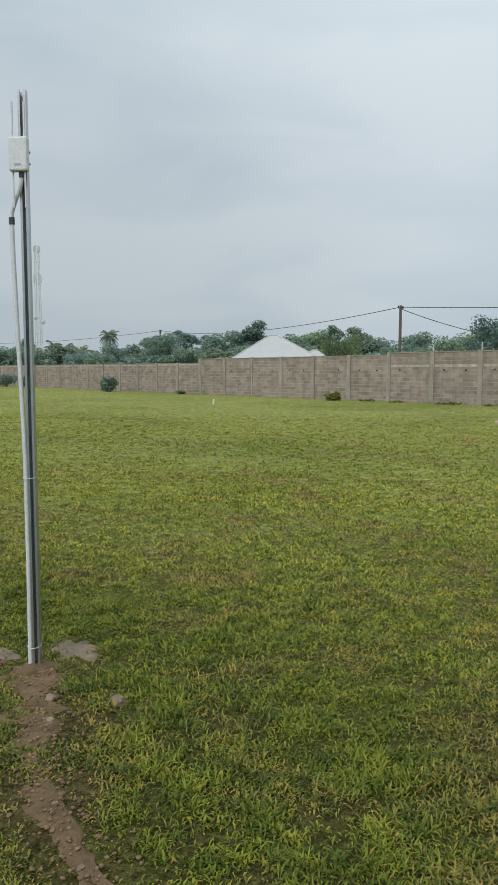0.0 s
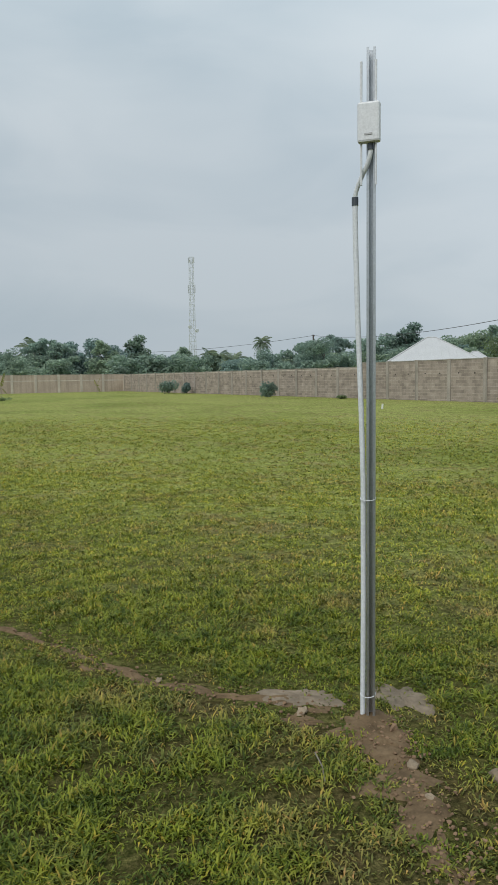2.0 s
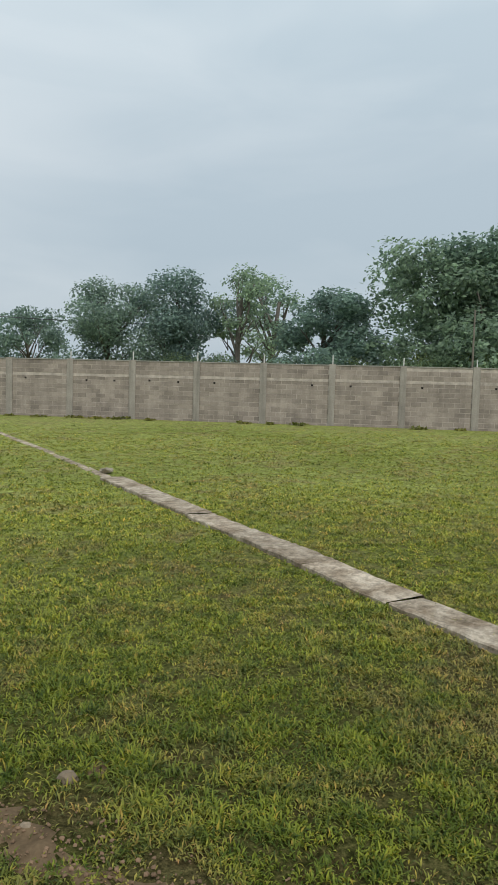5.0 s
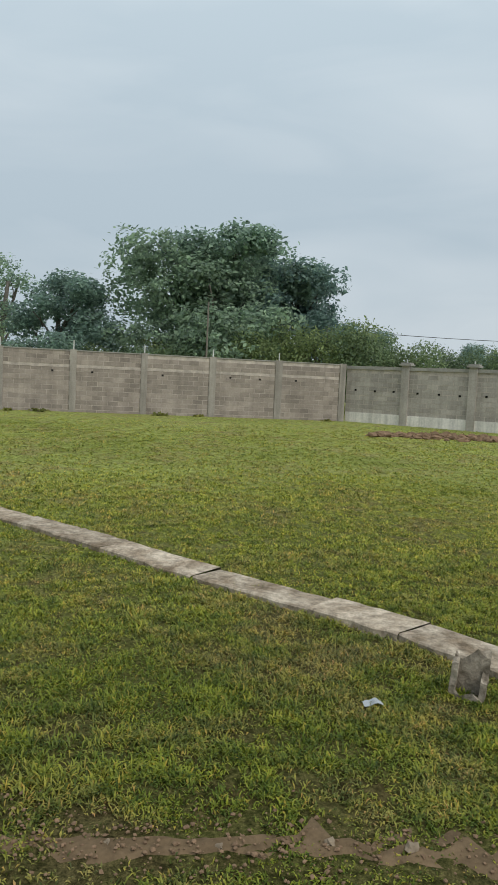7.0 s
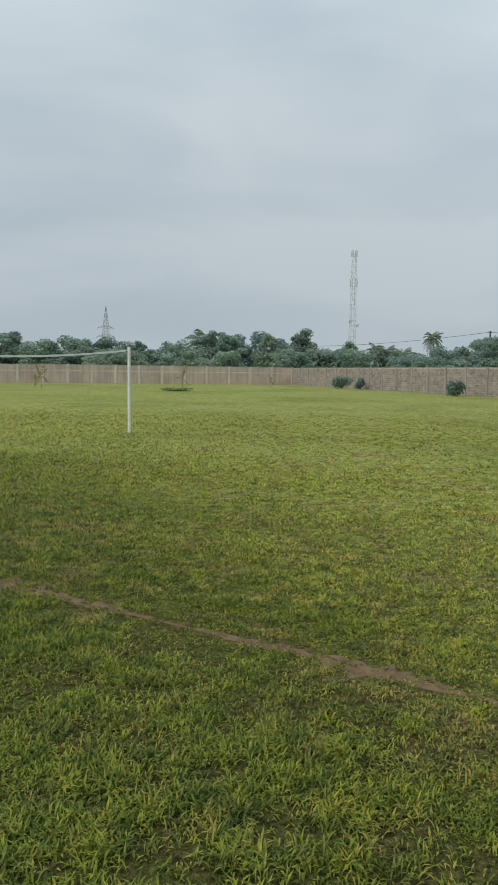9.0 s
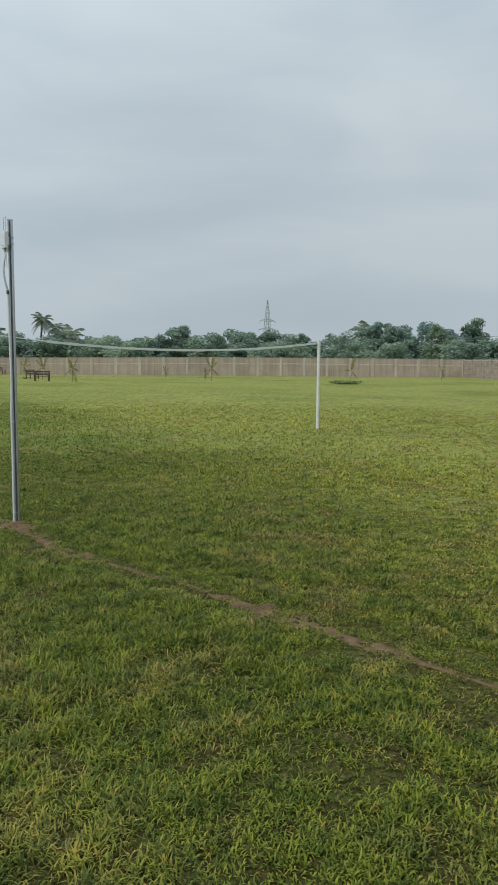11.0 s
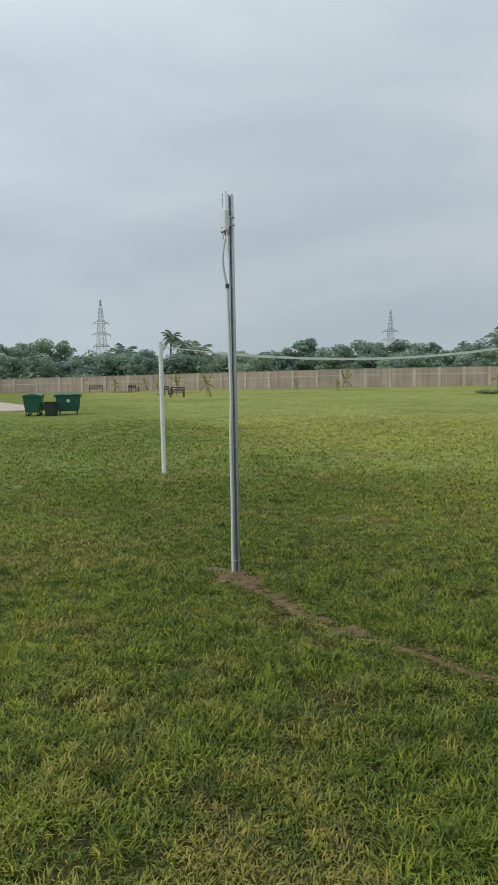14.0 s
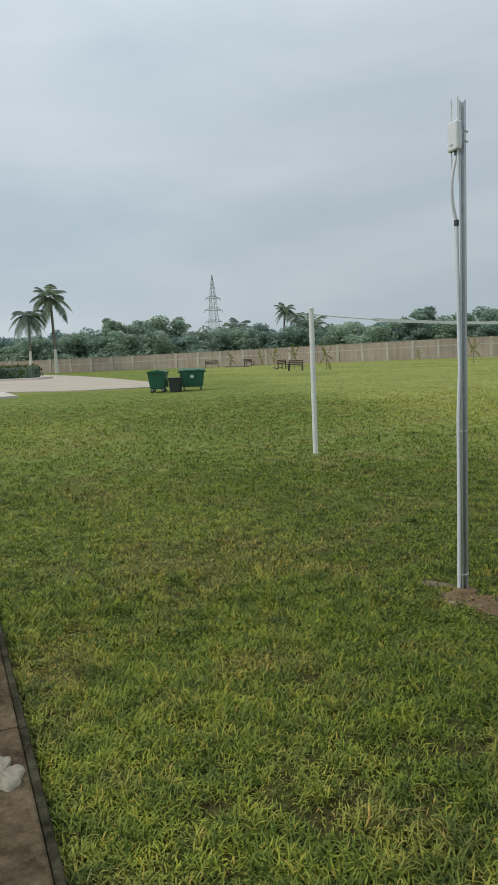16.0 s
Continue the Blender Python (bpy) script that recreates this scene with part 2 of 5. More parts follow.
M = {
    "ground": grass_ground(),
    "blade": grass_blade(),
    "soil": simple("bare_brown_soil", (0.152, 0.104, 0.060), 0.95, vary=0.5, scale=9, fine=55, relief=1.0, per=""),
    "clod": simple("turned_soil_clod", (0.245, 0.160, 0.100), 0.95, vary=0.3, relief=0.8),
    "cement": simple("splashed_cement", (0.215, 0.172, 0.125), 0.9, vary=0.35, scale=9, fine=45, relief=0.6, per=""),
    "repair": simple("pale_repair_mortar", (0.27, 0.24, 0.185), 0.9, vary=0.2, scale=9, fine=60, relief=0.4, per=""),
    "path": stained("weathered_path_concrete", (0.60, 0.51, 0.40), (0.28, 0.215, 0.15), 2.6, 3.0),
    "rubble": stained("broken_block_concrete", (0.46, 0.40, 0.32), (0.22, 0.18, 0.135), 9.0, 1.0),
    "kerb": stained("dark_stained_concrete", (0.150, 0.112, 0.070), (0.050, 0.038, 0.024), 3.0, 8.0),
    # darker, greener tone of the slab's side face, put into the strip's colour
    "kerb_edge": stained("dark_kerb_side_concrete", (0.085, 0.078, 0.050), (0.030, 0.028, 0.018), 5.0, 2.0),
    "block": simple("sandcrete_block", (0.385, 0.325, 0.278), 0.95, vary=0.3, scale=1.6, fine=14, relief=0.5, streaks=0.12),
    "block_single": simple("sandcrete_block_single", (0.385, 0.325, 0.278), 0.95, vary=0.3, scale=1.6, fine=14, relief=0.5, streaks=0.12, per="object"),
    "block_b": simple("grey_concrete_block", (0.47, 0.425, 0.375), 0.95, vary=0.25, scale=0.9, fine=14, relief=0.5, streaks=0.2),
    "mortar": simple("pale_mortar", (0.49, 0.425, 0.37), 0.95, vary=0.4, scale=3.0, fine=20, relief=0.4, streaks=0.1, per=""),
    "pillar": simple("grey_concrete_pillar", (0.40, 0.36, 0.315), 0.95, vary=0.25, scale=1.5, fine=20, relief=0.4, streaks=0.3),
    "coping": simple("pale_coping", (0.36, 0.34, 0.305), 0.9, vary=0.25, scale=2, fine=20, relief=0.4),
    "plaster": simple("beige_plaster", (0.50, 0.405, 0.335), 0.92, vary=0.2, scale=0.5, fine=9, relief=0.3, streaks=0.18),
    "plaster_pale": simple("pale_plaster_pillar", (0.60, 0.53, 0.455), 0.92, vary=0.2, scale=0.7, fine=9, relief=0.3, streaks=0.15),
    "dado": simple("white_base_plaster", (0.80, 0.75, 0.69), 0.92, vary=0.2, scale=1.2, fine=12, relief=0.3, streaks=0.3, per=""),
    "hole": simple("dark_hole", (0.012, 0.011, 0.010), 0.95, per=""),
    "galv": simple("galvanised_steel", (0.46, 0.48, 0.50), 0.38, 0.9, vary=0.12, scale=18, fine=120, relief=0.06, per=""),
    "pvc": simple("white_conduit", (0.66, 0.68, 0.70), 0.45, vary=0.06, scale=8, fine=80, relief=0.03, per=""),
    "white_box": simple("white_moulded_plastic", (0.68, 0.69, 0.71), 0.4, vary=0.04, scale=9, fine=90, relief=0.02, per=""),
    "dark_plastic": simple("dark_grey_plastic", (0.05, 0.06, 0.075), 0.5, per=""),
    "print": simple("grey_print", (0.42, 0.42, 0.43), 0.5, per=""),
    "white_paint": simple("white_painted_steel", (0.74, 0.74, 0.72), 0.45, vary=0.1, scale=5, fine=40, relief=0.08, streaks=0.12, per=""),
    "tape": simple("white_net_tape", (0.72, 0.73, 0.70), 0.7, vary=0.08, per=""),
    "rod": simple("pale_pipe_rod", (0.60, 0.60, 0.57), 0.5, per="object"),
    "bin": simple("green_bin_plastic", (0.018, 0.105, 0.066), 0.45, vary=0.2, scale=3, fine=30, relief=0.08, per=""),
    "bin_dark": simple("dark_bin_plastic", (0.022, 0.028, 0.026), 0.5, per=""),
    "rubber": simple("black_rubber", (0.018, 0.018, 0.018), 0.7, per=""),
    "mark": simple("white_print", (0.50, 0.58, 0.54), 0.5, per=""),
    "roof": simple("white_metal_roof", (0.49, 0.495, 0.50), 0.5, vary=0.06, scale=0.8, fine=8, relief=0.1, per=""),
    "house": simple("cream_house_wall", (0.50, 0.46, 0.40), 0.9, per=""),
    "bark": simple("bark", (0.150, 0.135, 0.115), 0.9, vary=0.3, scale=4, fine=30, relief=0.7, per=""),
    "palm_bark": simple("grey_palm_bark", (0.20, 0.175, 0.145), 0.9, vary=0.25, scale=4, fine=25, relief=0.6, per=""),
    "limewash": simple("limewashed_bark", (0.62, 0.60, 0.55), 0.9, vary=0.15, per=""),
    "lattice": simple("pale_lattice_steel", (0.56, 0.58, 0.60), 0.55, 0.3, per=""),
    "lattice_grey": simple("grey_lattice_steel", (0.36, 0.39, 0.41), 0.55, 0.3, per=""),
    "wire": simple("dark_cable", (0.05, 0.05, 0.055), 0.6, per=""),
    "wood_pole": simple("grey_wood_pole", (0.13, 0.115, 0.10), 0.85, per=""),
    "bench": simple("brown_bench_wood", (0.10, 0.07, 0.052), 0.7, vary=0.25, per="object"),
    "paving": simple("pale_paving", (0.46, 0.395, 0.325), 0.9, vary=0.15, scale=0.6, fine=9, relief=0.3, per=""),
    "slab": simple("pale_kerb_slab", (0.55, 0.50, 0.44), 0.9, vary=0.1, per=""),
    "litter": simple("white_plastic_litter", (0.36, 0.38, 0.40), 0.4, per=""),
    "stone": simple("grey_brown_stone", (0.30, 0.235, 0.165), 0.9, vary=0.3, scale=12, fine=60, relief=0.6, per="object"),
    # leaf_a and leaf_b: greens paled and blued, air haze put into the colour
    "leaf_a": foliage("hazed_broad_leaf_green", (0.17, 0.245, 0.21), (0.31, 0.42, 0.32)),
    "leaf_b": foliage("hazed_dark_leaf_green", (0.16, 0.23, 0.205), (0.29, 0.385, 0.31)),
    "leaf_c": foliage("light_leaf_green", (0.13, 0.19, 0.105), (0.27, 0.34, 0.18)),
    # far trees: the haze of distance is mixed into this pale green
    "leaf_far": foliage("hazed_woodland_green", (0.20, 0.285, 0.25), (0.34, 0.44, 0.36)),
    "frond": foliage("palm_frond_green", (0.14, 0.19, 0.15), (0.26, 0.32, 0.23)),
    "sapling_leaf": foliage("sapling_leaf_green", (0.120, 0.140, 0.032), (0.290, 0.280, 0.075)),
    "hedge": foliage("hedge_green", (0.045, 0.075, 0.018), (0.115, 0.145, 0.032)),
}

# ---- building tools ----


def array_mesh(name, verts, faces, mat):
    verts, faces = np.asarray(verts, np.float32), np.asarray(faces, np.int32)
    me = bpy.data.meshes.new(name)
    me.vertices.add(len(verts))
    me.vertices.foreach_set("co", verts.ravel())
    me.loops.add(faces.size)
    me.loops.foreach_set("vertex_index", faces.ravel())
    me.polygons.add(len(faces))
    me.polygons.foreach_set("loop_start", np.arange(0, faces.size, faces.shape[1], dtype=np.int32))
    me.polygons.foreach_set("use_smooth", np.zeros(len(faces), bool))
    me.update(calc_edges=True)
    me.validate()
    me.materials.append(mat)
    return me


def child(name, me, parent, label=""):
    ob = new(name, me)
    ob.parent = parent
    return tagged(ob, label)


def part(name, bm, mat, parent, label="", smooth=False):
    me = bpy.data.meshes.new(name)
    bm.to_mesh(me)
    bm.free()
    me.materials.append(mat)
    if smooth:
        me.polygons.foreach_set("use_smooth", [True] * len(me.polygons))
    return child(name, me, parent, label)


def empty(name, m=None, label="", category="", group="", kind=""):
    ob = new(name)
    ob.empty_display_size = 0.2
    if m is not None:
        ob.matrix_world = m
    return tagged(ob, label, category, group, kind)


def box(bm, cx, cy, cz, sx, sy, sz, bevel=0.0, m=None):
    r = bmesh.ops.create_cube(bm, size=1.0)
    t = Matrix.Translation((cx, cy, cz)) @ Matrix.Diagonal((sx, sy, sz, 1))
    bmesh.ops.transform(bm, matrix=(m @ t if m is not None else t), verts=r["verts"])
    if bevel:
        es = list({e for v in r["verts"] for e in v.link_edges})
        bmesh.ops.bevel(bm, geom=es, offset=bevel, segments=2, affect="EDGES", profile=0.5)
    return bm


def one_box(*a, **k):
    return box(bmesh.new(), *a, **k)


def tube(bm, pts, radii, sides=8, cap=True):
    """A tube along points; radii a number or one for each point."""
    pts = [Vector(p) for p in pts]
    if not hasattr(radii, "__len__"):
        radii = [radii] * len(pts)
    rings = []
    for i, p in enumerate(pts):
        d = (pts[min(i + 1, len(pts) - 1)] - pts[max(i - 1, 0)]).normalized()
        a = d.orthogonal().normalized() if i == 0 else (rings_a - d * rings_a.dot(d)).normalized()
        rings_a = a
        b = d.cross(a)
        rings.append([bm.verts.new(p + (a * math.cos(t) + b * math.sin(t)) * radii[i]) for t in [2 * math.pi * k / sides for k in range(sides)]])
    for r0, r1 in zip(rings, rings[1:]):
        for k in range(sides):
            bm.faces.new((r0[k], r0[(k + 1) % sides], r1[(k + 1) % sides], r1[k]))
    if cap:
        bm.faces.new(rings[0][::-1])
        bm.faces.new(rings[-1])
    return bm


def one_tube(pts, radii, sides=8):
    return tube(bmesh.new(), pts, radii, sides)


def smooth01(a, b, x):
    t = np.clip((x - a) / (b - a), 0, 1)
    return t * t * (3 - 2 * t)


def ground_z(x, y):
    """The lawn: level where the camera walks, a little higher along the walls."""
    x, y = np.asarray(x, float), np.asarray(y, float)
    z = 0.12 * smooth01(18, 40, np.hypot(x, y)) + 0.14 * smooth01(16, 31, x - 0.0 * y) * smooth01(60, 20, y)
    z = z + 0.018 * np.sin(x * 0.9 + 1.3 * np.sin(y * 0.5)) * np.sin(y * 0.8 + 0.4) * smooth01(30, 6, np.hypot(x, y))
    return z


def gz(x, y):
    return float(ground_z(x, y))


# ---- plan ----
POLE_A, POLE_B = (2.945, 1.07), (-6.078, 6.33)
POST_L, POST_R = (-10.38, 11.63), (-5.54, 18.37)
BEND = Vector((21.08, 31.20))
STEP_FAR, STEP_NEAR = Vector((1.058, -2.585)), Vector((0.929, -2.641))
CORNER_FAR = BEND - STEP_FAR * 24
CORNER_NEAR = BEND + STEP_NEAR * 12.1
STEP_WEST = Vector((-2.585, -1.058))
STEP_SOUTH = Vector((-1.25, -2.50))
PATH_LINE = [(18.3, 18.2), (14.2, 11.5), (12.7, 9.25), (11.45, 7.35), (10.09, 5.32), (9.04, 3.67), (8.19, 2.42), (7.34, 1.12), (6.80, 0.30), (6.44, -0.33), (6.11, -0.80), (5.86, -1.21), (5.59, -1.60), (5.3, -1.95), (3.9, -3.5), (2.7, -5.0)]
KERB_A, KERB_DIR = (-6.106, 2.934), Vector((0.856, -0.518))


def seg_dist(x, y, a, b):
    ax, ay, bx, by = *a, *b
    dx, dy = bx - ax, by - ay
    t = np.clip(((x - ax) * dx + (y - ay) * dy) / (dx * dx + dy * dy), 0, 1)
    return np.hypot(x - ax - t * dx, y - ay - t * dy)


# ---- ground ----
def build_ground():
    u = np.linspace(-1, 1, 181)
    ax = np.sinh(u * 5.2) / np.sinh(5.2) * 1600
    X, Y = np.meshgrid(ax, ax + 4, indexing="ij")
    Z = ground_z(X, Y)
    V = np.stack([X.ravel(), Y.ravel(), Z.ravel()], 1)
    n = len(u)
    i, j = np.meshgrid(np.arange(n - 1), np.arange(n - 1), indexing="ij")
    a = (i * n + j).ravel()
    F = np.stack([a, a + n, a + n + 1, a + 1], 1)
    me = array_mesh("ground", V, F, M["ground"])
    me.polygons.foreach_set("use_smooth", [True] * len(me.polygons))
    tagged(new("ground", me), "green and yellowing lawn with dry patches", "lawn", kind="structure")


build_ground()

# ---- walls ----


def frame_at(p, along):
    """A pose at p whose x runs along the wall and whose y points to its outer side."""
    a = Vector(along).normalized()
    q = Matrix(((a.x, -a.y, 0, p[0]), (a.y, a.x, 0, p[1]), (0, 0, 1, 0), (0, 0, 0, 1)))
    return q


def add_box(V, F, m, x0, x1, y0, y1, z0, z1):
    n = len(V)
    for x, y, z in ((x0, y0, z0), (x1, y0, z0), (x1, y1, z0), (x0, y1, z0), (x0, y0, z1), (x1, y0, z1), (x1, y1, z1), (x0, y1, z1)):
        V.append(tuple(m @ Vector((x, y, z))))
    for f in ((0, 3, 2, 1), (4, 5, 6, 7), (0, 1, 5, 4), (1, 2, 6, 5), (2, 3, 7, 6), (3, 0, 4, 7)):
        F.append(tuple(n + k for k in f))


def block_wall():
    """Sandcrete block wall in bays between pillars, its inner face towards the lawn."""
    rng = random.Random(5)
    wall = empty("wall_east", None, "weathered sandcrete block boundary wall with concrete pillars", "wall", kind="structure")
    blocks, near_blocks = ([], []), []
    for k in range(-24, 12):
        p = BEND + (STEP_FAR if k < 0 else STEP_NEAR) * k
        step = STEP_FAR if k < 0 else STEP_NEAR
        m = frame_at(p, step)
        top = 2.66 if k >= 0 else 2.56 if k >= -6 else 2.28
        base = gz(*p) - 0.1
        L = step.length
        c = ([], [])
        add_box(*c, m, 0.10, L - 0.10, 0.0, 0.14, base, top - 0.04)
        child("panel_core", array_mesh("panel_core", *c, M["mortar"]), wall)
        c = ([], [])
        add_box(*c, m, -0.02, L + 0.02, -0.03, 0.17, top - 0.04, top)
        child("coping", array_mesh("coping", *c, M["coping"]), wall)
        if k >= 0:
            c = ([], [])
            add_box(*c, m, 0.13, L - 0.13, -0.014, 0.0, base + 1.865, base + 1.90)
            child("ring_band", array_mesh("ring_band", *c, M["mortar"]), wall)
        z, row = base + 0.02, 0
        while z + 0.16 < top - 0.03:
            band = k >= 0 and abs(z - (base + 1.87)) < 0.09
            x = 0.13 - (0.21 if row % 2 else 0.0)
            while x < L - 0.16:
                x0, x1 = max(x, 0.13), min(x + 0.406, L - 0.13)
                if x1 - x0 > 0.08 and not band:
                    proud = -0.003 - rng.random() * 0.005
                    if 8 <= k <= 10:
                        near_blocks.append((m @ Matrix.Translation(((x0 + x1) / 2, proud, z + 0.089)), x1 - x0))
                    else:
                        add_box(*blocks, m, x0, x1, proud, 0.01, z, z + 0.174)
                x += 0.42
            z += 0.19 if not band else 0.07
            row += 1
        # weep holes: black boxes on the face, the shade inside given as colour
        for hx in (0.75, 2.0):
            if rng.random() < 0.8:
                c = ([], [])
                hz = base + 1.72 + rng.uniform(-0.03, 0.03)
                add_box(*c, m, hx - 0.04, hx + 0.04, -0.016, 0.0, hz - 0.035, hz + 0.035)
                child("weep_hole", array_mesh("weep_hole", *c, M["hole"]), wall)
    tagged(child("blockwork", array_mesh("blockwork", *blocks, M["block"]), wall), kind="stuff")
    for k in range(-24, 13):
        p = BEND + (STEP_FAR if k < 0 else STEP_NEAR) * k
        m = frame_at(p, STEP_FAR if k < 0 else STEP_NEAR)
        top = 2.68 if k >= 0 else 2.58 if k >= -6 else 2.30
        c = ([], [])
        w = 0.13 + rng.uniform(-0.01, 0.02)
        add_box(*c, m, -w, w, -0.05, 0.18, gz(*p) - 0.1, top)
        child("pillar", array_mesh("pillar", *c, M["pillar"]), wall)
        if 1 <= k <= 11 and k != 3:
            q = m @ Vector((0.0, 0.06, top))
            child("pipe_rod", one_rod(q, 0.30 + rng.uniform(0, 0.08)), wall, "white plastic pipe stub over a reinforcing bar")
    return near_blocks, wall


def one_rod(q, h):
    bm = one_tube([q, q + Vector((0.004, 0.0, h))], 0.026, 8)
    me = bpy.data.meshes.new("pipe_rod")
    bm.to_mesh(me)
    bm.free()
    me.materials.append(M["rod"])
    return me


near_blocks, east_wall = block_wall()


def south_wall():
    """Beyond the corner: greyer blocks, capped pillars, a coping beam and a pale plastered base."""
    rng = random.Random(8)
    wall = empty("wall_south_east", None, "grey block boundary wall with capped pillars and plastered base", "wall", kind="structure")
    blocks = ([], [])
    for k in range(0, 14):
        p = CORNER_NEAR + Vector((0.1, -0.15)) + STEP_SOUTH * (k - 0.13)
        m = frame_at(p, STEP_SOUTH)
        base, top, L = gz(*p) - 0.1, 2.62, STEP_SOUTH.length
        for nm, mat, a in (("panel_core", "mortar", (0.1, L - 0.1, 0.0, 0.14, base, top - 0.14)), ("coping", "coping", (0.1, L - 0.1, -0.05, 0.18, top - 0.14, top)),
                           ("plastered_base", "dado", (0.12, L - 0.12, -0.022, 0.0, base, base + 0.55 + rng.uniform(-0.05, 0.05)))):
            c = ([], [])
            add_box(*c, m, *a)
            child(nm, array_mesh(nm, *c, M[mat]), wall)
        z, row = base + 0.5, 0
        while z + 0.17 < top - 0.15:
            x = 0.13 - (0.21 if row % 2 else 0.0)
            while x < L - 0.16:
                x0, x1 = max(x, 0.13), min(x + 0.396, L - 0.13)
                if x1 - x0 > 0.08:
                    add_box(*blocks, m, x0, x1, -0.003 - rng.random() * 0.004, 0.01, z, z + 0.170)
                x += 0.42
            z += 0.19
            row += 1
        # no recess is cut: black colour gives the shade inside each hole
        for hx in (0.55, 1.45, 2.3):
            c = ([], [])
            hz = base + 1.45 + rng.uniform(-0.03, 0.03)
            add_box(*c, m, hx - 0.045, hx + 0.045, -0.016, 0.0, hz - 0.04, hz + 0.04)
            child("weep_hole", array_mesh("weep_hole", *c, M["hole"]), wall)
        if k:
            for nm, mat, a in (("pillar", "block_b", (-0.16, 0.16, -0.09, 0.22, base, top + 0.06)), ("pillar_cap", "coping", (-0.25, 0.25, -0.17, 0.30, top + 0.06, top + 0.13)),
                               ("cap_top", "coping", (-0.20, 0.20, -0.12, 0.25, top + 0.13, top + 0.19))):
                c = ([], [])
                add_box(*c, m, *a)
                child(nm, array_mesh(nm, *c, M[mat]), wall)
            child("pipe_rod", one_rod(m @ Vector((0, 0.06, top + 0.19)), 0.12), wall)
    tagged(child("blockwork", array_mesh("blockwork", *blocks, M["block_b"]), wall), kind="stuff")


south_wall()


def far_wall():
    """Plastered wall that closes the far side, in bays between paler pillars."""
    rng = random.Random(3)
    wall = empty("wall_north", None, "beige plastered boundary wall with pale pillars, streaked", "wall", kind="structure")
    for k in range(0, 62):
        p = CORNER_FAR + STEP_WEST * k
        m = frame_at(p, STEP_WEST) @ Matrix.Diagonal((1, -1, 1, 1))
        base, L = gz(*p) - 0.2, STEP_WEST.length
        top = 2.30 - 0.50 * min(1, max(0, (k - 10) / 16))
        for nm, mat, a in (("panel", "plaster", (0.13, L - 0.13, 0.0, 0.15, base, top)), ("pillar", "plaster_pale", (-0.15, 0.15, -0.05, 0.2, base, top + 0.03)),
                           ("coping", "coping", (0.15, L - 0.15, -0.02, 0.17, top, top + 0.03)),
                           ("pale_band", "plaster_pale", (0.15, L - 0.15, -0.012, 0.0, top - 0.78 + rng.uniform(-0.03, 0.03), top - 0.66))):
            c = ([], [])
            add_box(*c, m, *a)
            me = array_mesh(nm, *c, M[mat])
            me.flip_normals()
            child(nm, me, wall)


far_wall()

# ---- bare soil, cement, path, kerb ----


def ribbon(name, pts, width, mat, lift, rough_edge, seed, label, category, parent=None, step=0.06, relief=0.012):
    """A strip with ragged sides that follows a line on the ground."""
    rng = np.random.RandomState(seed)
    P = [Vector(p) for p in pts]
    line = []
    for a, b in zip(P, P[1:]):
        n = max(1, int((b - a).length / step))
        line += [a.lerp(b, t / n) for t in range(n)]
    line.append(P[-1])
    V, F, cols = [], [], 7
    for i, p in enumerate(line):
        d = (line[min(i + 1, len(line) - 1)] - line[max(i - 1, 0)]).normalized()
        nrm = Vector((-d.y, d.x))
        w0, w1 = (width(i / (len(line) - 1)) if callable(width) else width) * (1 + rough_edge * rng.uniform(-1, 1, 2)) / 2
        w0 *= 1 + rough_edge * math.sin(i * step * 2.1 + seed)
        w1 *= 1 + rough_edge * math.sin(i * step * 2.9 + 2 * seed)
        for c in range(cols):
            t = c / (cols - 1)
            q = p + nrm * (w1 * t - w0 * (1 - t))
            edge = min(t, 1 - t) * 2
            V.append((q.x, q.y, gz(q.x, q.y) + lift * min(1, edge * 3) - (0.004 if edge == 0 else 0) + relief * rng.uniform(-1, 1) * (edge > 0)))
    for i in range(len(line) - 1):
        for c in range(cols - 1):
            a = i * cols + c
            F.append((a, a + 1, a + cols + 1, a + cols))
    me = array_mesh(name, V, F, M[mat])
    me.polygons.foreach_set("use_smooth", [True] * len(me.polygons))
    ob = new(name, me)
    return tagged(ob, label, category, kind="structure")


TRENCH = [(2.75, 1.15), (2.46, 1.30), (2.28, 1.38), (2.10, 1.47), (1.87, 1.66), (1.65, 1.84), (1.45, 2.02), (1.30, 2.19), (1.09, 2.40), (0.83, 2.62), (0.42, 2.90), (-0.10, 3.20), (-0.60, 3.48),
          (-1.33, 3.79), (-1.73, 3.98), (-2.20, 4.19), (-2.47, 4.36), (-3.10, 4.60), (-3.50, 4.84), (-3.93, 5.01), (-4.34, 5.21), (-4.78, 5.40), (-5.26, 5.60), (-5.83, 6.05), POLE_B]
TRAIL = [(2.92, 1.08), (2.96, 0.78), (2.94, 0.42), (2.95, 0.10), (2.96, -0.22), (3.00, -0.50), (3.06, -0.78), (3.11, -1.10), (3.15, -1.50), (3.22, -2.00)]
ribbon("backfilled_trench", TRENCH, lambda t: 0.105 + 0.04 * math.sin(t * 23) + 0.03 * math.sin(t * 61 + 1), "soil", 0.005, 0.60, 2, "backfilled cable trench of bare brown soil in the lawn", "trench")
ribbon("soil_trail", TRAIL, lambda t: 0.20 + 0.06 * math.sin(t * 31), "soil", 0.005, 0.60, 7, "bare brown soil strip running up to the pole foot", "trench")


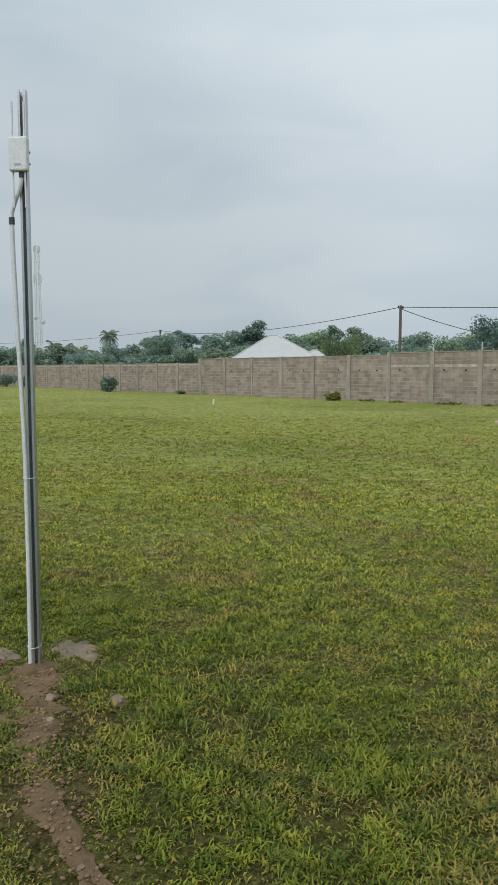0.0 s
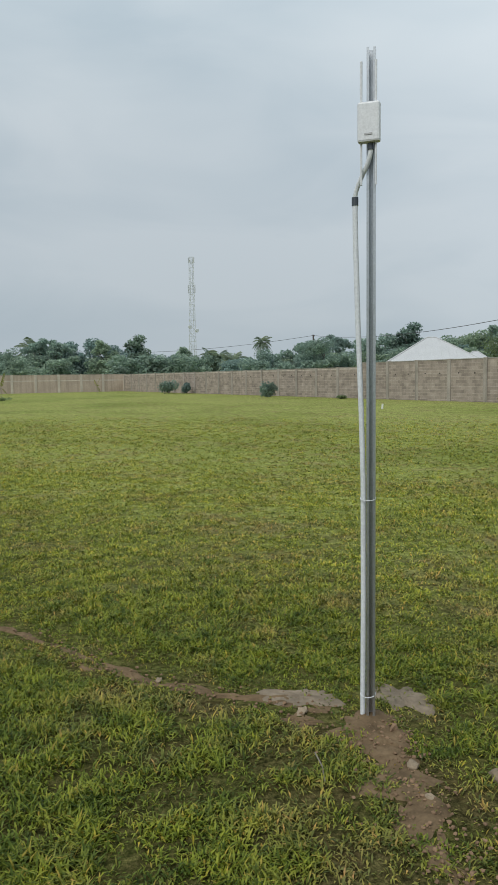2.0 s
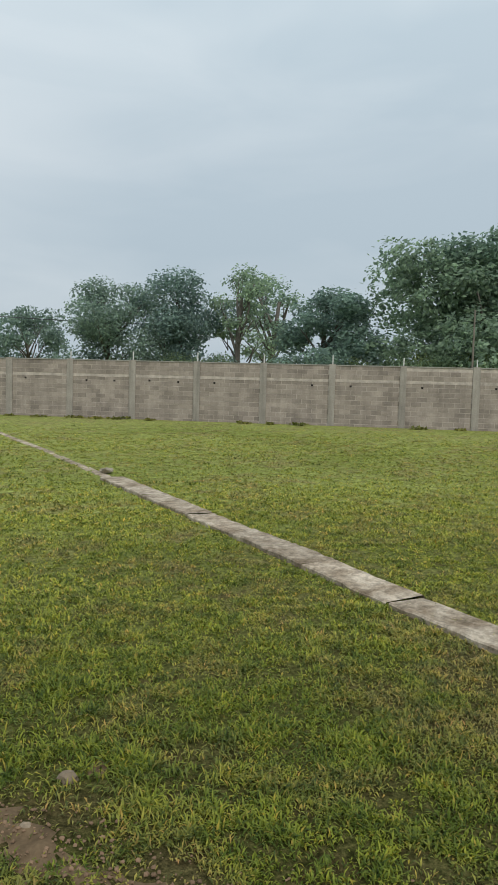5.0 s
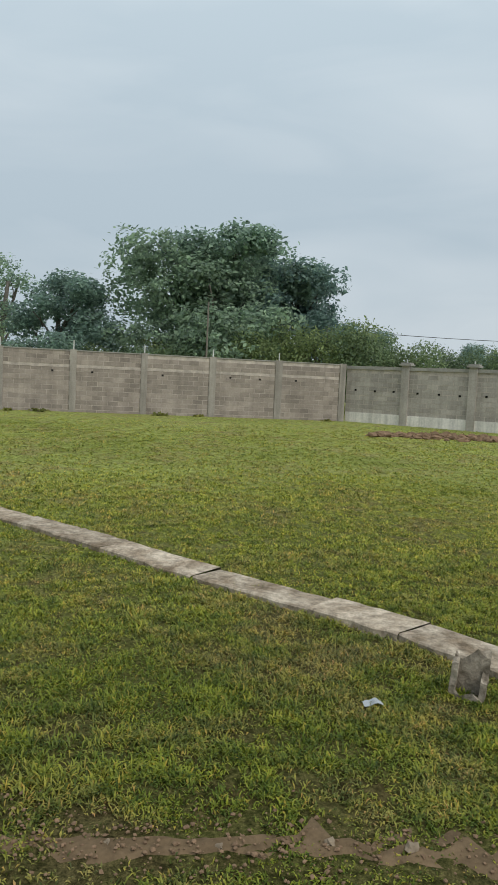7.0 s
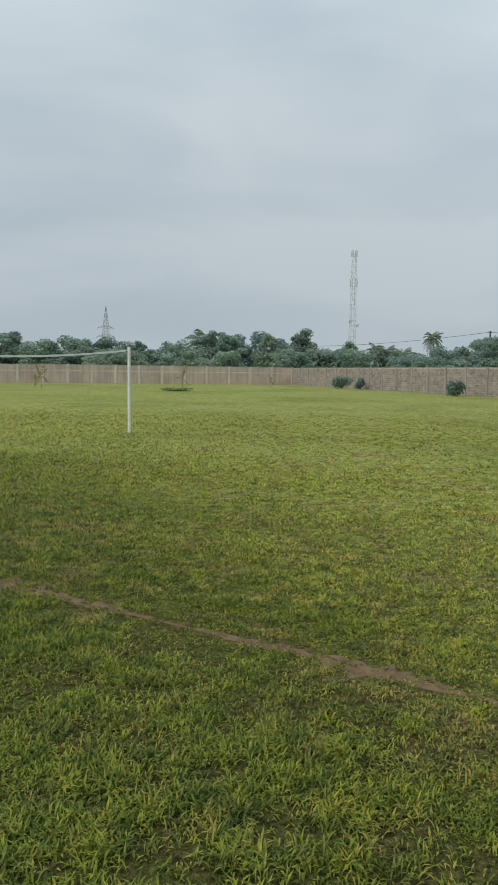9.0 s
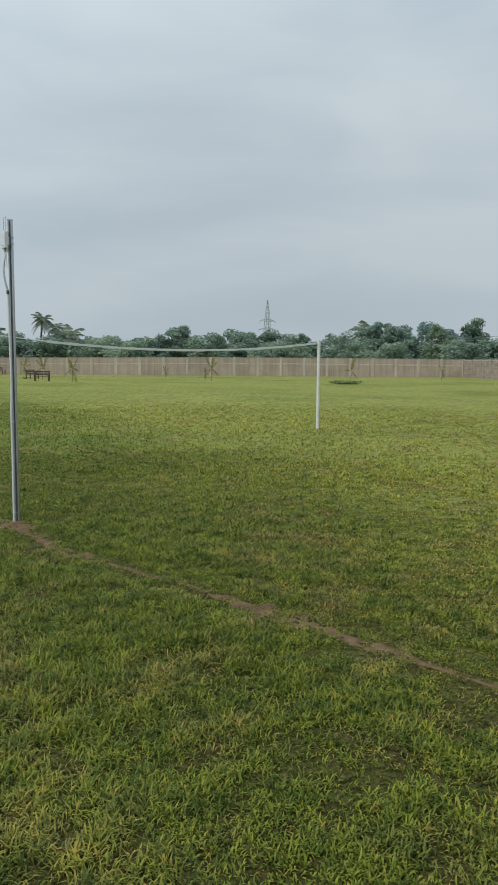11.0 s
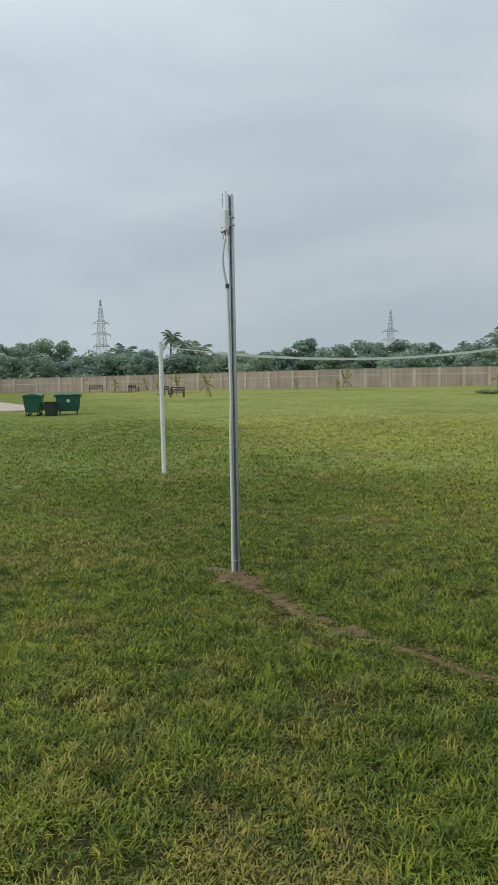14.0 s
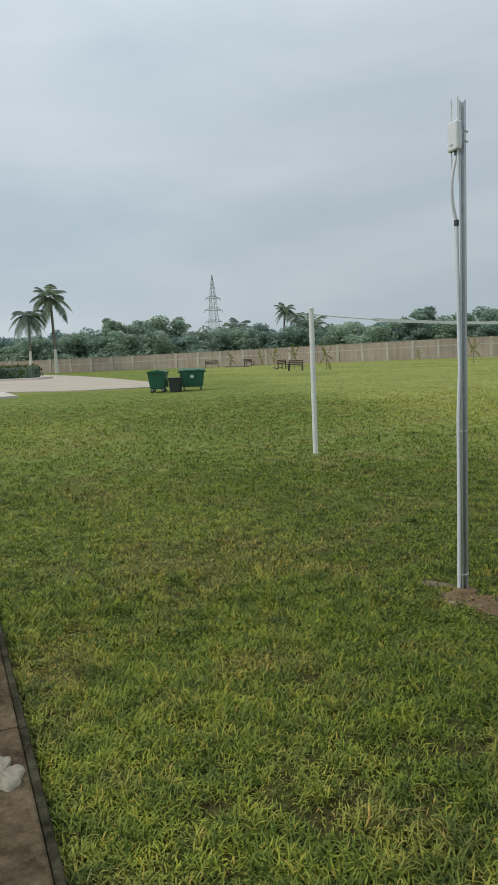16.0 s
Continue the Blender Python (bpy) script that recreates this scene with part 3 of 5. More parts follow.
def patch(name, centre, rx, ry, turn, mat, lift, seed, label, category):
    """A flat splash with a ragged outline."""
    rng = np.random.RandomState(seed)
    n, rings = 40, 6
    ph = rng.uniform(0, 6.28, 5)
    V = [(centre[0], centre[1], gz(*centre) + lift)]
    c, s = math.cos(radians(turn)), math.sin(radians(turn))
    for r in range(1, rings + 1):
        for k in range(n):
            a = 2 * math.pi * k / n
            e = 1 + sum(0.24 / (j + 1) ** 0.7 * math.sin((j * 2 + 2) * a + ph[j]) for j in range(5)) + rng.uniform(-0.05, 0.05)
            x, y = rx * e * r / rings * math.cos(a), ry * e * r / rings * math.sin(a)
            X, Y = centre[0] + c * x - s * y, centre[1] + s * x + c * y
            V.append((X, Y, gz(X, Y) + (lift + 0.006 * rng.uniform(-1, 1) if r < rings else -0.006)))
    tri = [(0, 1 + k, 1 + (k + 1) % n) for k in range(n)]
    quads = []
    for r in range(rings - 1):
        for k in range(n):
            a, b = 1 + r * n + k, 1 + r * n + (k + 1) % n
            quads += [(a, a + n, b + n), (a, b + n, b)]
    me = array_mesh(name, V, tri + quads, M[mat])
    me.polygons.foreach_set("use_smooth", [True] * len(me.polygons))
    return tagged(new(name, me), label, category, kind="structure")


PATCHES = [((2.64, 1.33), 0.20, 0.12, 0), ((3.17, 1.28), 0.13, 0.21, 12), ((2.93, 0.92), 0.14, 0.15, 0), ((-5.98, 6.18), 0.24, 0.17, -30), ((-6.30, 6.36), 0.12, 0.07, 0), ((-5.70, 6.42), 0.10, 0.05, 20), ((3.48, 0.42), 0.07, 0.05, 0), ((2.60, 1.08), 0.12, 0.06, -30)]
patch("cement_splash", *PATCHES[0], "cement", 0.010, 1, "dried grey cement splash on the soil", "cement")
patch("cement_splash", *PATCHES[1], "cement", 0.010, 2, "dried grey cement splash on the soil", "cement")
patch("soil_patch", *PATCHES[2], "soil", 0.012, 3, "bare brown soil heaped at the pole foot", "soil")
patch("soil_patch", *PATCHES[3], "soil", 0.008, 4, "bare brown soil heaped at the pole foot", "soil")
patch("cement_splash", *PATCHES[4], "cement", 0.007, 5, "dried grey cement splash on the soil", "cement")
patch("cement_splash", *PATCHES[5], "cement", 0.007, 6, "dried grey cement splash on the soil", "cement")
for k, spot in enumerate(PATCHES[6:]):
    patch("soil_patch", *spot, "soil", 0.003, 9 + k, "small bare spot of brown soil in the lawn", "soil")


def path_strip():
    """A narrow concrete path of cast slabs, low over the grass."""
    rng = random.Random(12)
    path = empty("concrete_path", None, "narrow weathered concrete path of uneven slabs in the grass", "path", kind="structure")
    P = [Vector(p) for p in PATH_LINE]
    length = [0]
    for a, b in zip(P, P[1:]):
        length.append(length[-1] + (b - a).length)

    def at(d):
        d = min(max(d, 0), length[-1])
        for i in range(len(P) - 1):
            if d <= length[i + 1]:
                t = (d - length[i]) / (length[i + 1] - length[i])
                return P[i].lerp(P[i + 1], t), (P[i + 1] - P[i]).normalized()
        return P[-1], (P[-1] - P[-2]).normalized()
    d = 0.0
    while d < length[-1] - 0.3:
        L = rng.uniform(0.75, 1.25)
        n = 8
        V, F = [], []
        far = d < 12.75
        hw = (0.10 if far else 0.20) + rng.uniform(-0.010, 0.010)
        h = (0.015 if far else 0.052) + rng.uniform(-0.008, 0.008)
        tilt = rng.uniform(-0.006, 0.006)
        for i in range(n + 1):
            p, t = at(d + 0.004 + (L - 0.008) * i / n)
            nrm = Vector((-t.y, t.x))
            g = gz(*p)
            wl, wr = hw + rng.uniform(-0.02, 0.012), hw + rng.uniform(-0.02, 0.012)
            for o, z in ((-wl, -0.05), (-wl, h - 0.012), (-wl + 0.015, h), (0, h + tilt), (wr - 0.015, h + tilt), (wr, h - 0.012 + tilt), (wr, -0.05)):
                q = p + nrm * o
                V.append((q.x, q.y, g + z + rng.uniform(-0.003, 0.003)))
        for i in range(n):
            for c in range(6):
                a = i * 7 + c
                F.append((a, a + 7, a + 8, a + 1))
        me = array_mesh("slab", V, F, M["path"])
        bm = bmesh.new()
        bm.from_mesh(me)
        bmesh.ops.holes_fill(bm, edges=[e for e in bm.edges if e.is_boundary], sides=20)
        bmesh.ops.recalc_face_normals(bm, faces=bm.faces)
        bm.to_mesh(me)
        bm.free()
        child("slab", me, path)
        d += L


path_strip()


def walkway():
    """The raised walkway along which the camera goes: dark slabs with a kerb edge."""
    rng = random.Random(6)
    walk_way = empty("walkway", None, "raised walkway of dark stained concrete with a grey repair patch", "walkway", kind="structure")
    side = Vector((KERB_DIR.y, -KERB_DIR.x)).normalized()
    m = Matrix(((KERB_DIR.x, -side.x, 0, KERB_A[0]), (KERB_DIR.y, -side.y, 0, KERB_A[1]), (0, 0, 1, 0), (0, 0, 0, 1)))
    if side.y > 0:
        m = Matrix(((KERB_DIR.x, side.x, 0, KERB_A[0]), (KERB_DIR.y, side.y, 0, KERB_A[1]), (0, 0, 1, 0), (0, 0, 0, 1)))
    d = -5.2
    while d < 8.5:
        L = rng.uniform(1.1, 1.5)
        bm = one_box(d + L / 2, -0.782, 0.0, L - 0.008, 1.49, 0.16, 0.010, m)
        part("slab", bm, M["kerb"], walk_way)
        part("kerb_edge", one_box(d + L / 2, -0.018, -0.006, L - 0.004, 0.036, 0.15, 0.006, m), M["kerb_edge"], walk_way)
        d += L
    return m


walk_m = walkway()
patch("repair_patch", tuple((walk_m @ Vector((-0.70, -0.13, 0)))[:2]), 0.13, 0.085, -31, "repair", 0.088, 21, "pale cement repair on the dark slab", "cement")

# ---- sensor poles ----


def sensor_pole(name, at, face, strut_turn, label, loop, up=0.0, join=2.47, bulge=0.0):
    """Galvanised strut pole with a white radio box, two whip antennas and a conduit down to the ground."""
    th = math.atan2(face[1], face[0]) + math.pi / 2
    root = empty(name, pose(at[0], at[1], gz(*at) + 0.0, 0, 0, math.degrees(th)), label, "pole", "sensor poles")
    # in its own axes the box faces -y
    bm = bmesh.new()
    prof = [(-0.021, -0.021), (0.021, -0.021), (0.021, 0.021), (0.009, 0.021), (0.009, 0.014), (0.018, 0.014), (0.018, -0.018), (-0.018, -0.018), (-0.018, 0.014), (-0.009, 0.014), (-0.009, 0.021), (-0.021, 0.021)]
    rings = []
    for z in (-0.25, 0.5, 1.0, 1.5, 2.0, 2.5, 3.15):
        rings.append([bm.verts.new((x, y, z)) for x, y in prof])
    n = len(prof)
    for a, b in zip(rings, rings[1:]):
        for k in range(n):
            bm.faces.new((a[k], a[(k + 1) % n], b[(k + 1) % n], b[k]))
    bm.faces.new(rings[-1])
    bmesh.ops.rotate(bm, verts=bm.verts, cent=(0, 0, 0), matrix=Matrix.Rotation(radians(strut_turn), 3, "Z"))
    part("strut", bm, M["galv"], root, "galvanised steel strut channel")
    bx = part("radio_box", one_box(0, -0.060, 2.806 + up, 0.102, 0.042, 0.176, 0.010), M["white_box"], root, "white moulded radio housing")
    part("printed_bar", one_box(0.0, -0.0825, 2.752 + up, 0.036, 0.002, 0.008), M["print"], bx, "grey printed mark as a bar")
    part("cable_gland", one_tube([(0.006, -0.05, 2.72 + up), (0.006, -0.05, 2.69 + up)], 0.014, 10), M["dark_plastic"], bx)
    part("mount_bracket", one_box(0, -0.032, 2.80 + up, 0.062, 0.018, 0.09, 0.003), M["galv"], root)
    for z in (2.835 + up, 2.775 + up):
        ring = [(0.032 * math.cos(a), 0.032 * math.sin(a), z) for a in [2 * math.pi * k / 16 for k in range(17)]]
        part("band_clamp", one_tube(ring, 0.003, 5), M["galv"], root)
    for x in (-0.036, 0.030):
        part("whip_antenna", one_tube([(x, -0.058, 2.885 + up), (x, -0.056, min(3.165, 3.075 + up))], 0.0058, 8), M["white_box"], root, "slim white whip antenna")
        part("whip_antenna", one_tube([(x, -0.058, 2.73 + up), (x, -0.056, 2.535 + up)], 0.0050, 8), M["white_box"], root)
    cx, cy = loop
    hose = []
    for i in range(15):
        t = i / 14
        sx = 0.5 - 0.5 * math.cos(math.pi * t)
        hose.append((0.006 + (cx - 0.006) * sx, -0.05 + (cy + 0.05) * sx - bulge * math.sin(math.pi * t), 2.695 + up + (join + 0.015 - 2.695 - up) * t))
    part("flexible_hose", one_tube(hose, 0.0105, 10), M["pvc"], root, "white corrugated flexible conduit")
    part("coupling", one_tube([(cx, cy, join + 0.025), (cx, cy, join - 0.012)], 0.0155, 12), M["dark_plastic"], root, "dark grey conduit coupling")
    ux, uy = cx / math.hypot(cx, cy), cy / math.hypot(cx, cy)
    run = [(cx, cy, join), (cx * 0.97, cy * 0.97, 2.3), (cx * 0.84, cy * 0.84, 1.95), (cx * 0.62, cy * 0.62, 1.5), (ux * 0.037, uy * 0.037, 1.18), (ux * 0.036, uy * 0.036, 0.6), (ux * 0.040, uy * 0.040, -0.2)]
    part("conduit_pipe", one_tube(run, 0.0125, 12), M["pvc"], root, "white rigid conduit pipe")
    for z in (1.09, 0.125):
        ring = [(ux * 0.014 + 0.037 * math.cos(a), uy * 0.014 + 0.037 * math.sin(a), z + 0.006 * math.sin(a)) for a in [2 * math.pi * k / 18 for k in range(19)]]
        part("cable_tie", one_tube(ring, 0.0022, 5), M["pvc"], root)
    part("soil_collar", one_tube([(0, 0, -0.05), (0, 0, 0.012), (0, 0, 0.022)], [0.11, 0.08, 0.04], 14), M["soil"], root)
    return root


sensor_pole("sensor_pole", POLE_A, (-0.42, -0.91), 188, "galvanised pole with white radio box standing in bare soil", (-0.073, -0.012))
sensor_pole("sensor_pole", POLE_B, (-0.577, -0.815), 233, "galvanised pole with white radio box ending the soil trench", (-0.0235, -0.0335), 0.13, 2.41, 0.035)

# ---- net posts and tape ----
POST_TOP = 2.28


def net_post(at, label, lean):
    root = empty("net_post", pose(at[0], at[1], gz(*at), lean, 0, 30), label, "post", "net posts")
    part("shaft", one_tube([(0, 0, -0.2), (0, 0, 1.1), (0, 0, POST_TOP)], 0.040, 16), M["white_paint"], root)
    part("end_cap", one_tube([(0, 0, POST_TOP), (0, 0, POST_TOP + 0.012), (0, 0, POST_TOP + 0.02)], [0.043, 0.043, 0.025], 16), M["white_paint"], root)
    for z in (POST_TOP - 0.13, 1.2):
        part("hook", one_tube([(0.038, 0, z), (0.065, 0, z + 0.005), (0.08, 0, z + 0.03)], 0.006, 6), M["galv"], root)


net_post(POST_L, "white painted round steel net post standing in the lawn", 1.0)
net_post(POST_R, "white painted round steel net post holding the tape", 0.0)


def net_tape():
    root = empty("net_tape", None, "white net tape sagging between two posts", "rope")
    a, b = Vector((*POST_L, gz(*POST_L) + POST_TOP - 0.08)), Vector((*POST_R, gz(*POST_R) + POST_TOP - 0.06))
    d = b - a
    V, F = [], []
    n = 60
    t0 = 0.13
    nrm = Vector((-d.y, d.x, 0)).normalized()

    def at(t):
        return a.lerp(b, t) - Vector((0, 0, 0.24 * 4 * t * (1 - t)))
    for i in range(n + 1):
        p = at(t0 + (0.985 - t0) * i / n)
        h = 0.024 + 0.004 * math.sin(i * 1.7)
        sway = nrm * (0.012 * math.sin(i * 0.6))
        for o, z in ((-0.004, -h), (0.004, -h), (0.004, h), (-0.004, h)):
            V.append(tuple(p + sway + nrm * o + Vector((0, 0, z))))
    for i in range(n):
        for k in range(4):
            q = i * 4
            F.append((q + k, q + (k + 1) % 4, q + 4 + (k + 1) % 4, q + 4 + k))
    child("tape", array_mesh("tape", V, F, M["tape"]), root)
    part("cord", one_tube([at(0.004), at(0.05), at(t0 + 0.01)], 0.010, 6), M["tape"], root, "thin tied cord")
    part("cord", one_tube([at(0.98), at(0.998)], 0.010, 6), M["tape"], root)


net_tape()

# ---- refuse containers ----


def container(at, yaw, label, lid_open=0.0):
    root = empty("wheeled_container", pose(at[0], at[1], gz(*at), 0, 0, yaw) @ Matrix.Diagonal((0.88, 0.9, 0.93, 1)), label, "refuse container", "refuse containers")
    bm = bmesh.new()
    lo = [(-0.52, -0.34, 0.17), (0.52, -0.34, 0.17), (0.52, 0.34, 0.17), (-0.52, 0.34, 0.17)]
    hi = [(-0.62, -0.43, 0.95), (0.62, -0.43, 0.95), (0.62, 0.43, 0.95), (-0.62, 0.43, 0.95)]
    v0, v1 = [bm.verts.new(p) for p in lo], [bm.verts.new(p) for p in hi]
    bm.faces.new(v0[::-1])
    bm.faces.new(v1)
    for k in range(4):
        bm.faces.new((v0[k], v0[(k + 1) % 4], v1[(k + 1) % 4], v1[k]))
    bmesh.ops.bevel(bm, geom=list(bm.edges), offset=0.045, segments=3, affect="EDGES")
    body = part("body", bm, M["bin"], root)
    for x in (-0.36, -0.12, 0.12, 0.36):
        bm = one_box(0, 0, 0, 0.035, 0.03, 0.62, 0.008)
        bmesh.ops.transform(bm, matrix=pose(x * 1.08, -0.395, 0.55, -6.6), verts=bm.verts)
        part("rib", bm, M["bin"], body)
    part("rim", box(box(box(box(bmesh.new(), 0, -0.44, 0.93, 1.30, 0.06, 0.05, 0.012), 0, 0.44, 0.93, 1.30, 0.06, 0.05, 0.012), -0.63, 0, 0.93, 0.06, 0.82, 0.05, 0.012), 0.63, 0, 0.93, 0.06, 0.82, 0.05, 0.012), M["bin"], root)
    bm = bmesh.new()
    secs = []
    for i in range(9):
        y = -0.45 + 0.9 * i / 8
        z = 0.955 + 0.075 * math.sin(math.pi * i / 8)
        secs.append([bm.verts.new(p) for p in ((-0.66, y, 0.945), (-0.66, y, z), (0.66, y, z), (0.66, y, 0.945))])
    for a, b in zip(secs, secs[1:]):
        for k in range(4):
            bm.faces.new((a[k], a[(k + 1) % 4], b[(k + 1) % 4], b[k]))
    bm.faces.new(secs[0])
    bm.faces.new(secs[-1][::-1])
    bmesh.ops.recalc_face_normals(bm, faces=bm.faces)
    if lid_open:
        bmesh.ops.rotate(bm, verts=bm.verts, cent=(0, 0.45, 0.95), matrix=Matrix.Rotation(radians(-lid_open), 3, "X"))
    part("lid", bm, M["bin"], root)
    for x in (-0.3, 0.3):
        part("lid_handle", one_tube([(x - 0.07, -0.47, 0.965), (x - 0.07, -0.50, 0.965), (x + 0.07, -0.50, 0.965), (x + 0.07, -0.47, 0.965)], 0.010, 6), M["bin_dark"], root)
    for x in (-0.66, 0.66):
        part("trunnion", one_tube([(x * 0.95, 0, 0.86), (x * 1.06, 0, 0.86)], 0.03, 10), M["bin_dark"], root)
    # round recycling mark as a plain disc
    bm = bmesh.new()
    bmesh.ops.create_cone(bm, cap_ends=True, segments=24, radius1=0.085, radius2=0.085, depth=0.006)
    bmesh.ops.transform(bm, matrix=pose(0.0, -0.418, 0.66, 83.4), verts=bm.verts)
    part("round_mark", bm, M["mark"], body, "pale round printed mark")
    for x in (-0.42, 0.42):
        for y in (-0.26, 0.26):
            w = part("castor", one_tube([(x - 0.025, y, 0.085), (x + 0.025, y, 0.085)], 0.085, 16), M["rubber"], root)
            part("castor_fork", box(box(bmesh.new(), x - 0.035, y, 0.13, 0.008, 0.06, 0.12), x + 0.035, y, 0.13, 0.008, 0.06, 0.12), M["galv"], w)
    return root


container((-25.3, 26.3), 41, "green plastic wheeled refuse container with closed lid on the grass")
container((-26.1, 25.0), 126, "green plastic wheeled refuse container turned side on")


def litter_bin(at):
    root = empty("waste_bin", pose(at[0], at[1], gz(*at), 0, 0, 25), "small dark square waste bin between the green containers", "bin")
    bm = bmesh.new()
    r = bmesh.ops.create_cone(bm, cap_ends=True, segments=4, radius1=0.29, radius2=0.36, depth=0.60)
    bmesh.ops.transform(bm, matrix=pose(0, 0, 0.30, 0, 0, 45), verts=bm.verts)
    bmesh.ops.bevel(bm, geom=list(bm.edges), offset=0.02, segments=2, affect="EDGES")
    part("body", bm, M["bin_dark"], root)
    part("rim", one_box(0, 0, 0.605, 0.56, 0.56, 0.03, 0.01), M["bin_dark"], root)


litter_bin((-25.25, 25.15))

# ---- paving and hedge ----


def slab_shape(name, pts, h, mat, label, category):
    bm = bmesh.new()
    vs = [bm.verts.new((x, y, gz(x, y) + h)) for x, y in pts]
    f = bm.faces.new(vs)
    if f.normal.z < 0:
        f.normal_flip()
    r = bmesh.ops.extrude_face_region(bm, geom=[f])
    bmesh.ops.translate(bm, vec=(0, 0, -h - 0.3), verts=[v for v in r["geom"] if isinstance(v, bmesh.types.BMVert)])
    bmesh.ops.recalc_face_normals(bm, faces=bm.faces)
    me = bpy.data.meshes.new(name)
    bm.to_mesh(me)
    bm.free()
    me.materials.append(M[mat])
    return tagged(new(name, me), label, category, kind="structure")


slab_shape("forecourt", [(-29.3, 28.9), (-31.6, 26.0), (-36.0, 24.6), (-50.0, 24.0), (-75, 30), (-80, 52), (-76, 57), (-58, 48), (-46, 41), (-35.0, 33.8)], 0.05, "paving", "pale paved forecourt beside the lawn", "paving")
slab_shape("paving_slab", [(-31.1, 21.5), (-31.6, 19.6), (-44, 19.0), (-44, 24.0), (-35.4, 23.9)], 0.10, "slab", "pale concrete slab beside the forecourt", "paving")


def leaf_cloud(rng, centres, radii, count, size, flat=0.5, shell=0.75, rosette=0):
    """Leaf quads spread through ellipsoids, singly or in rosettes at twig ends: verts, faces."""
    count = max(1, count // max(1, rosette))
    centres, radii = np.asarray(centres, float), np.asarray(radii, float)
    w = np.prod(radii, 1) ** (2 / 3)
    which = rng.choice(len(centres), count, p=w / w.sum())
    d = rng.normal(size=(count, 3))
    d /= np.linalg.norm(d, axis=1)[:, None]
    r = shell + (1 - shell) * rng.uniform(0, 1, count) + rng.normal(0, 0.06, count)
    inner = rng.uniform(0, 1, count) < 0.35
    r[inner] = rng.uniform(0.2, 0.9, inner.sum())
    P = centres[which] + d * radii[which] * r[:, None]
    if rosette:
        P, d, count = np.repeat(P, rosette, 0), np.repeat(d, rosette, 0), count * rosette
        P = P + rng.normal(0, 1, (count, 3)) * np.array([1, 1, 0.7]) * size * 1.5
    nrm = d * 0.7 + rng.normal(0, 0.55, (count, 3))
    nrm[:, 2] += flat
    nrm /= np.linalg.norm(nrm, axis=1)[:, None]
    a = np.cross(nrm, rng.normal(size=(count, 3)))
    a /= np.linalg.norm(a, axis=1)[:, None]
    b = np.cross(nrm, a)
    s = size * rng.uniform(0.6, 1.35, count)[:, None]
    droop = np.array([0, 0, -0.25])
    V = np.stack([P - a * s, P + b * s * 0.58, P + a * s + droop * s, P - b * s * 0.58], 1).reshape(-1, 3)
    F = np.arange(count * 4).reshape(-1, 4)
    return V, F


def hedge():
    rng = np.random.RandomState(4)
    root = empty("hedge", pose(-57.5, 40.0, gz(-57, 40), 0, 0, 30), "clipped green hedge in a pale planter kerb", "hedge")
    c = [(x, y, 0.75) for x in np.arange(-4, 2.9, 0.9) for y in (-0.8, 0.0, 0.8)]
    child("foliage", array_mesh("foliage", *leaf_cloud(rng, c, [(0.75, 0.75, 0.62)] * len(c), 5200, 0.09, 0.4, 0.8), M["hedge"]), root)
    part("core", one_box(-0.6, 0, 0.6, 6.8, 1.9, 1.0, 0.2), M["leaf_b"], root)
    part("planter_kerb", one_box(-0.6, 0, 0.05, 8.4, 3.2, 0.30, 0.03), M["slab"], root)


hedge()

# ---- trees ----


def limb(bm, rng, a, b, r0, r1, bend=0.12, n=5, sides=7):
    a, b = Vector(a), Vector(b)
    L = (b - a).length
    off = Vector((rng.uniform(-1, 1), rng.uniform(-1, 1), rng.uniform(-0.3, 0.6))) * L * bend
    pts = [a.lerp(b, i / n) + off * math.sin(math.pi * i / n) for i in range(n + 1)]
    tube(bm, pts, [r0 + (r1 - r0) * i / n for i in range(n + 1)], sides)
    return pts


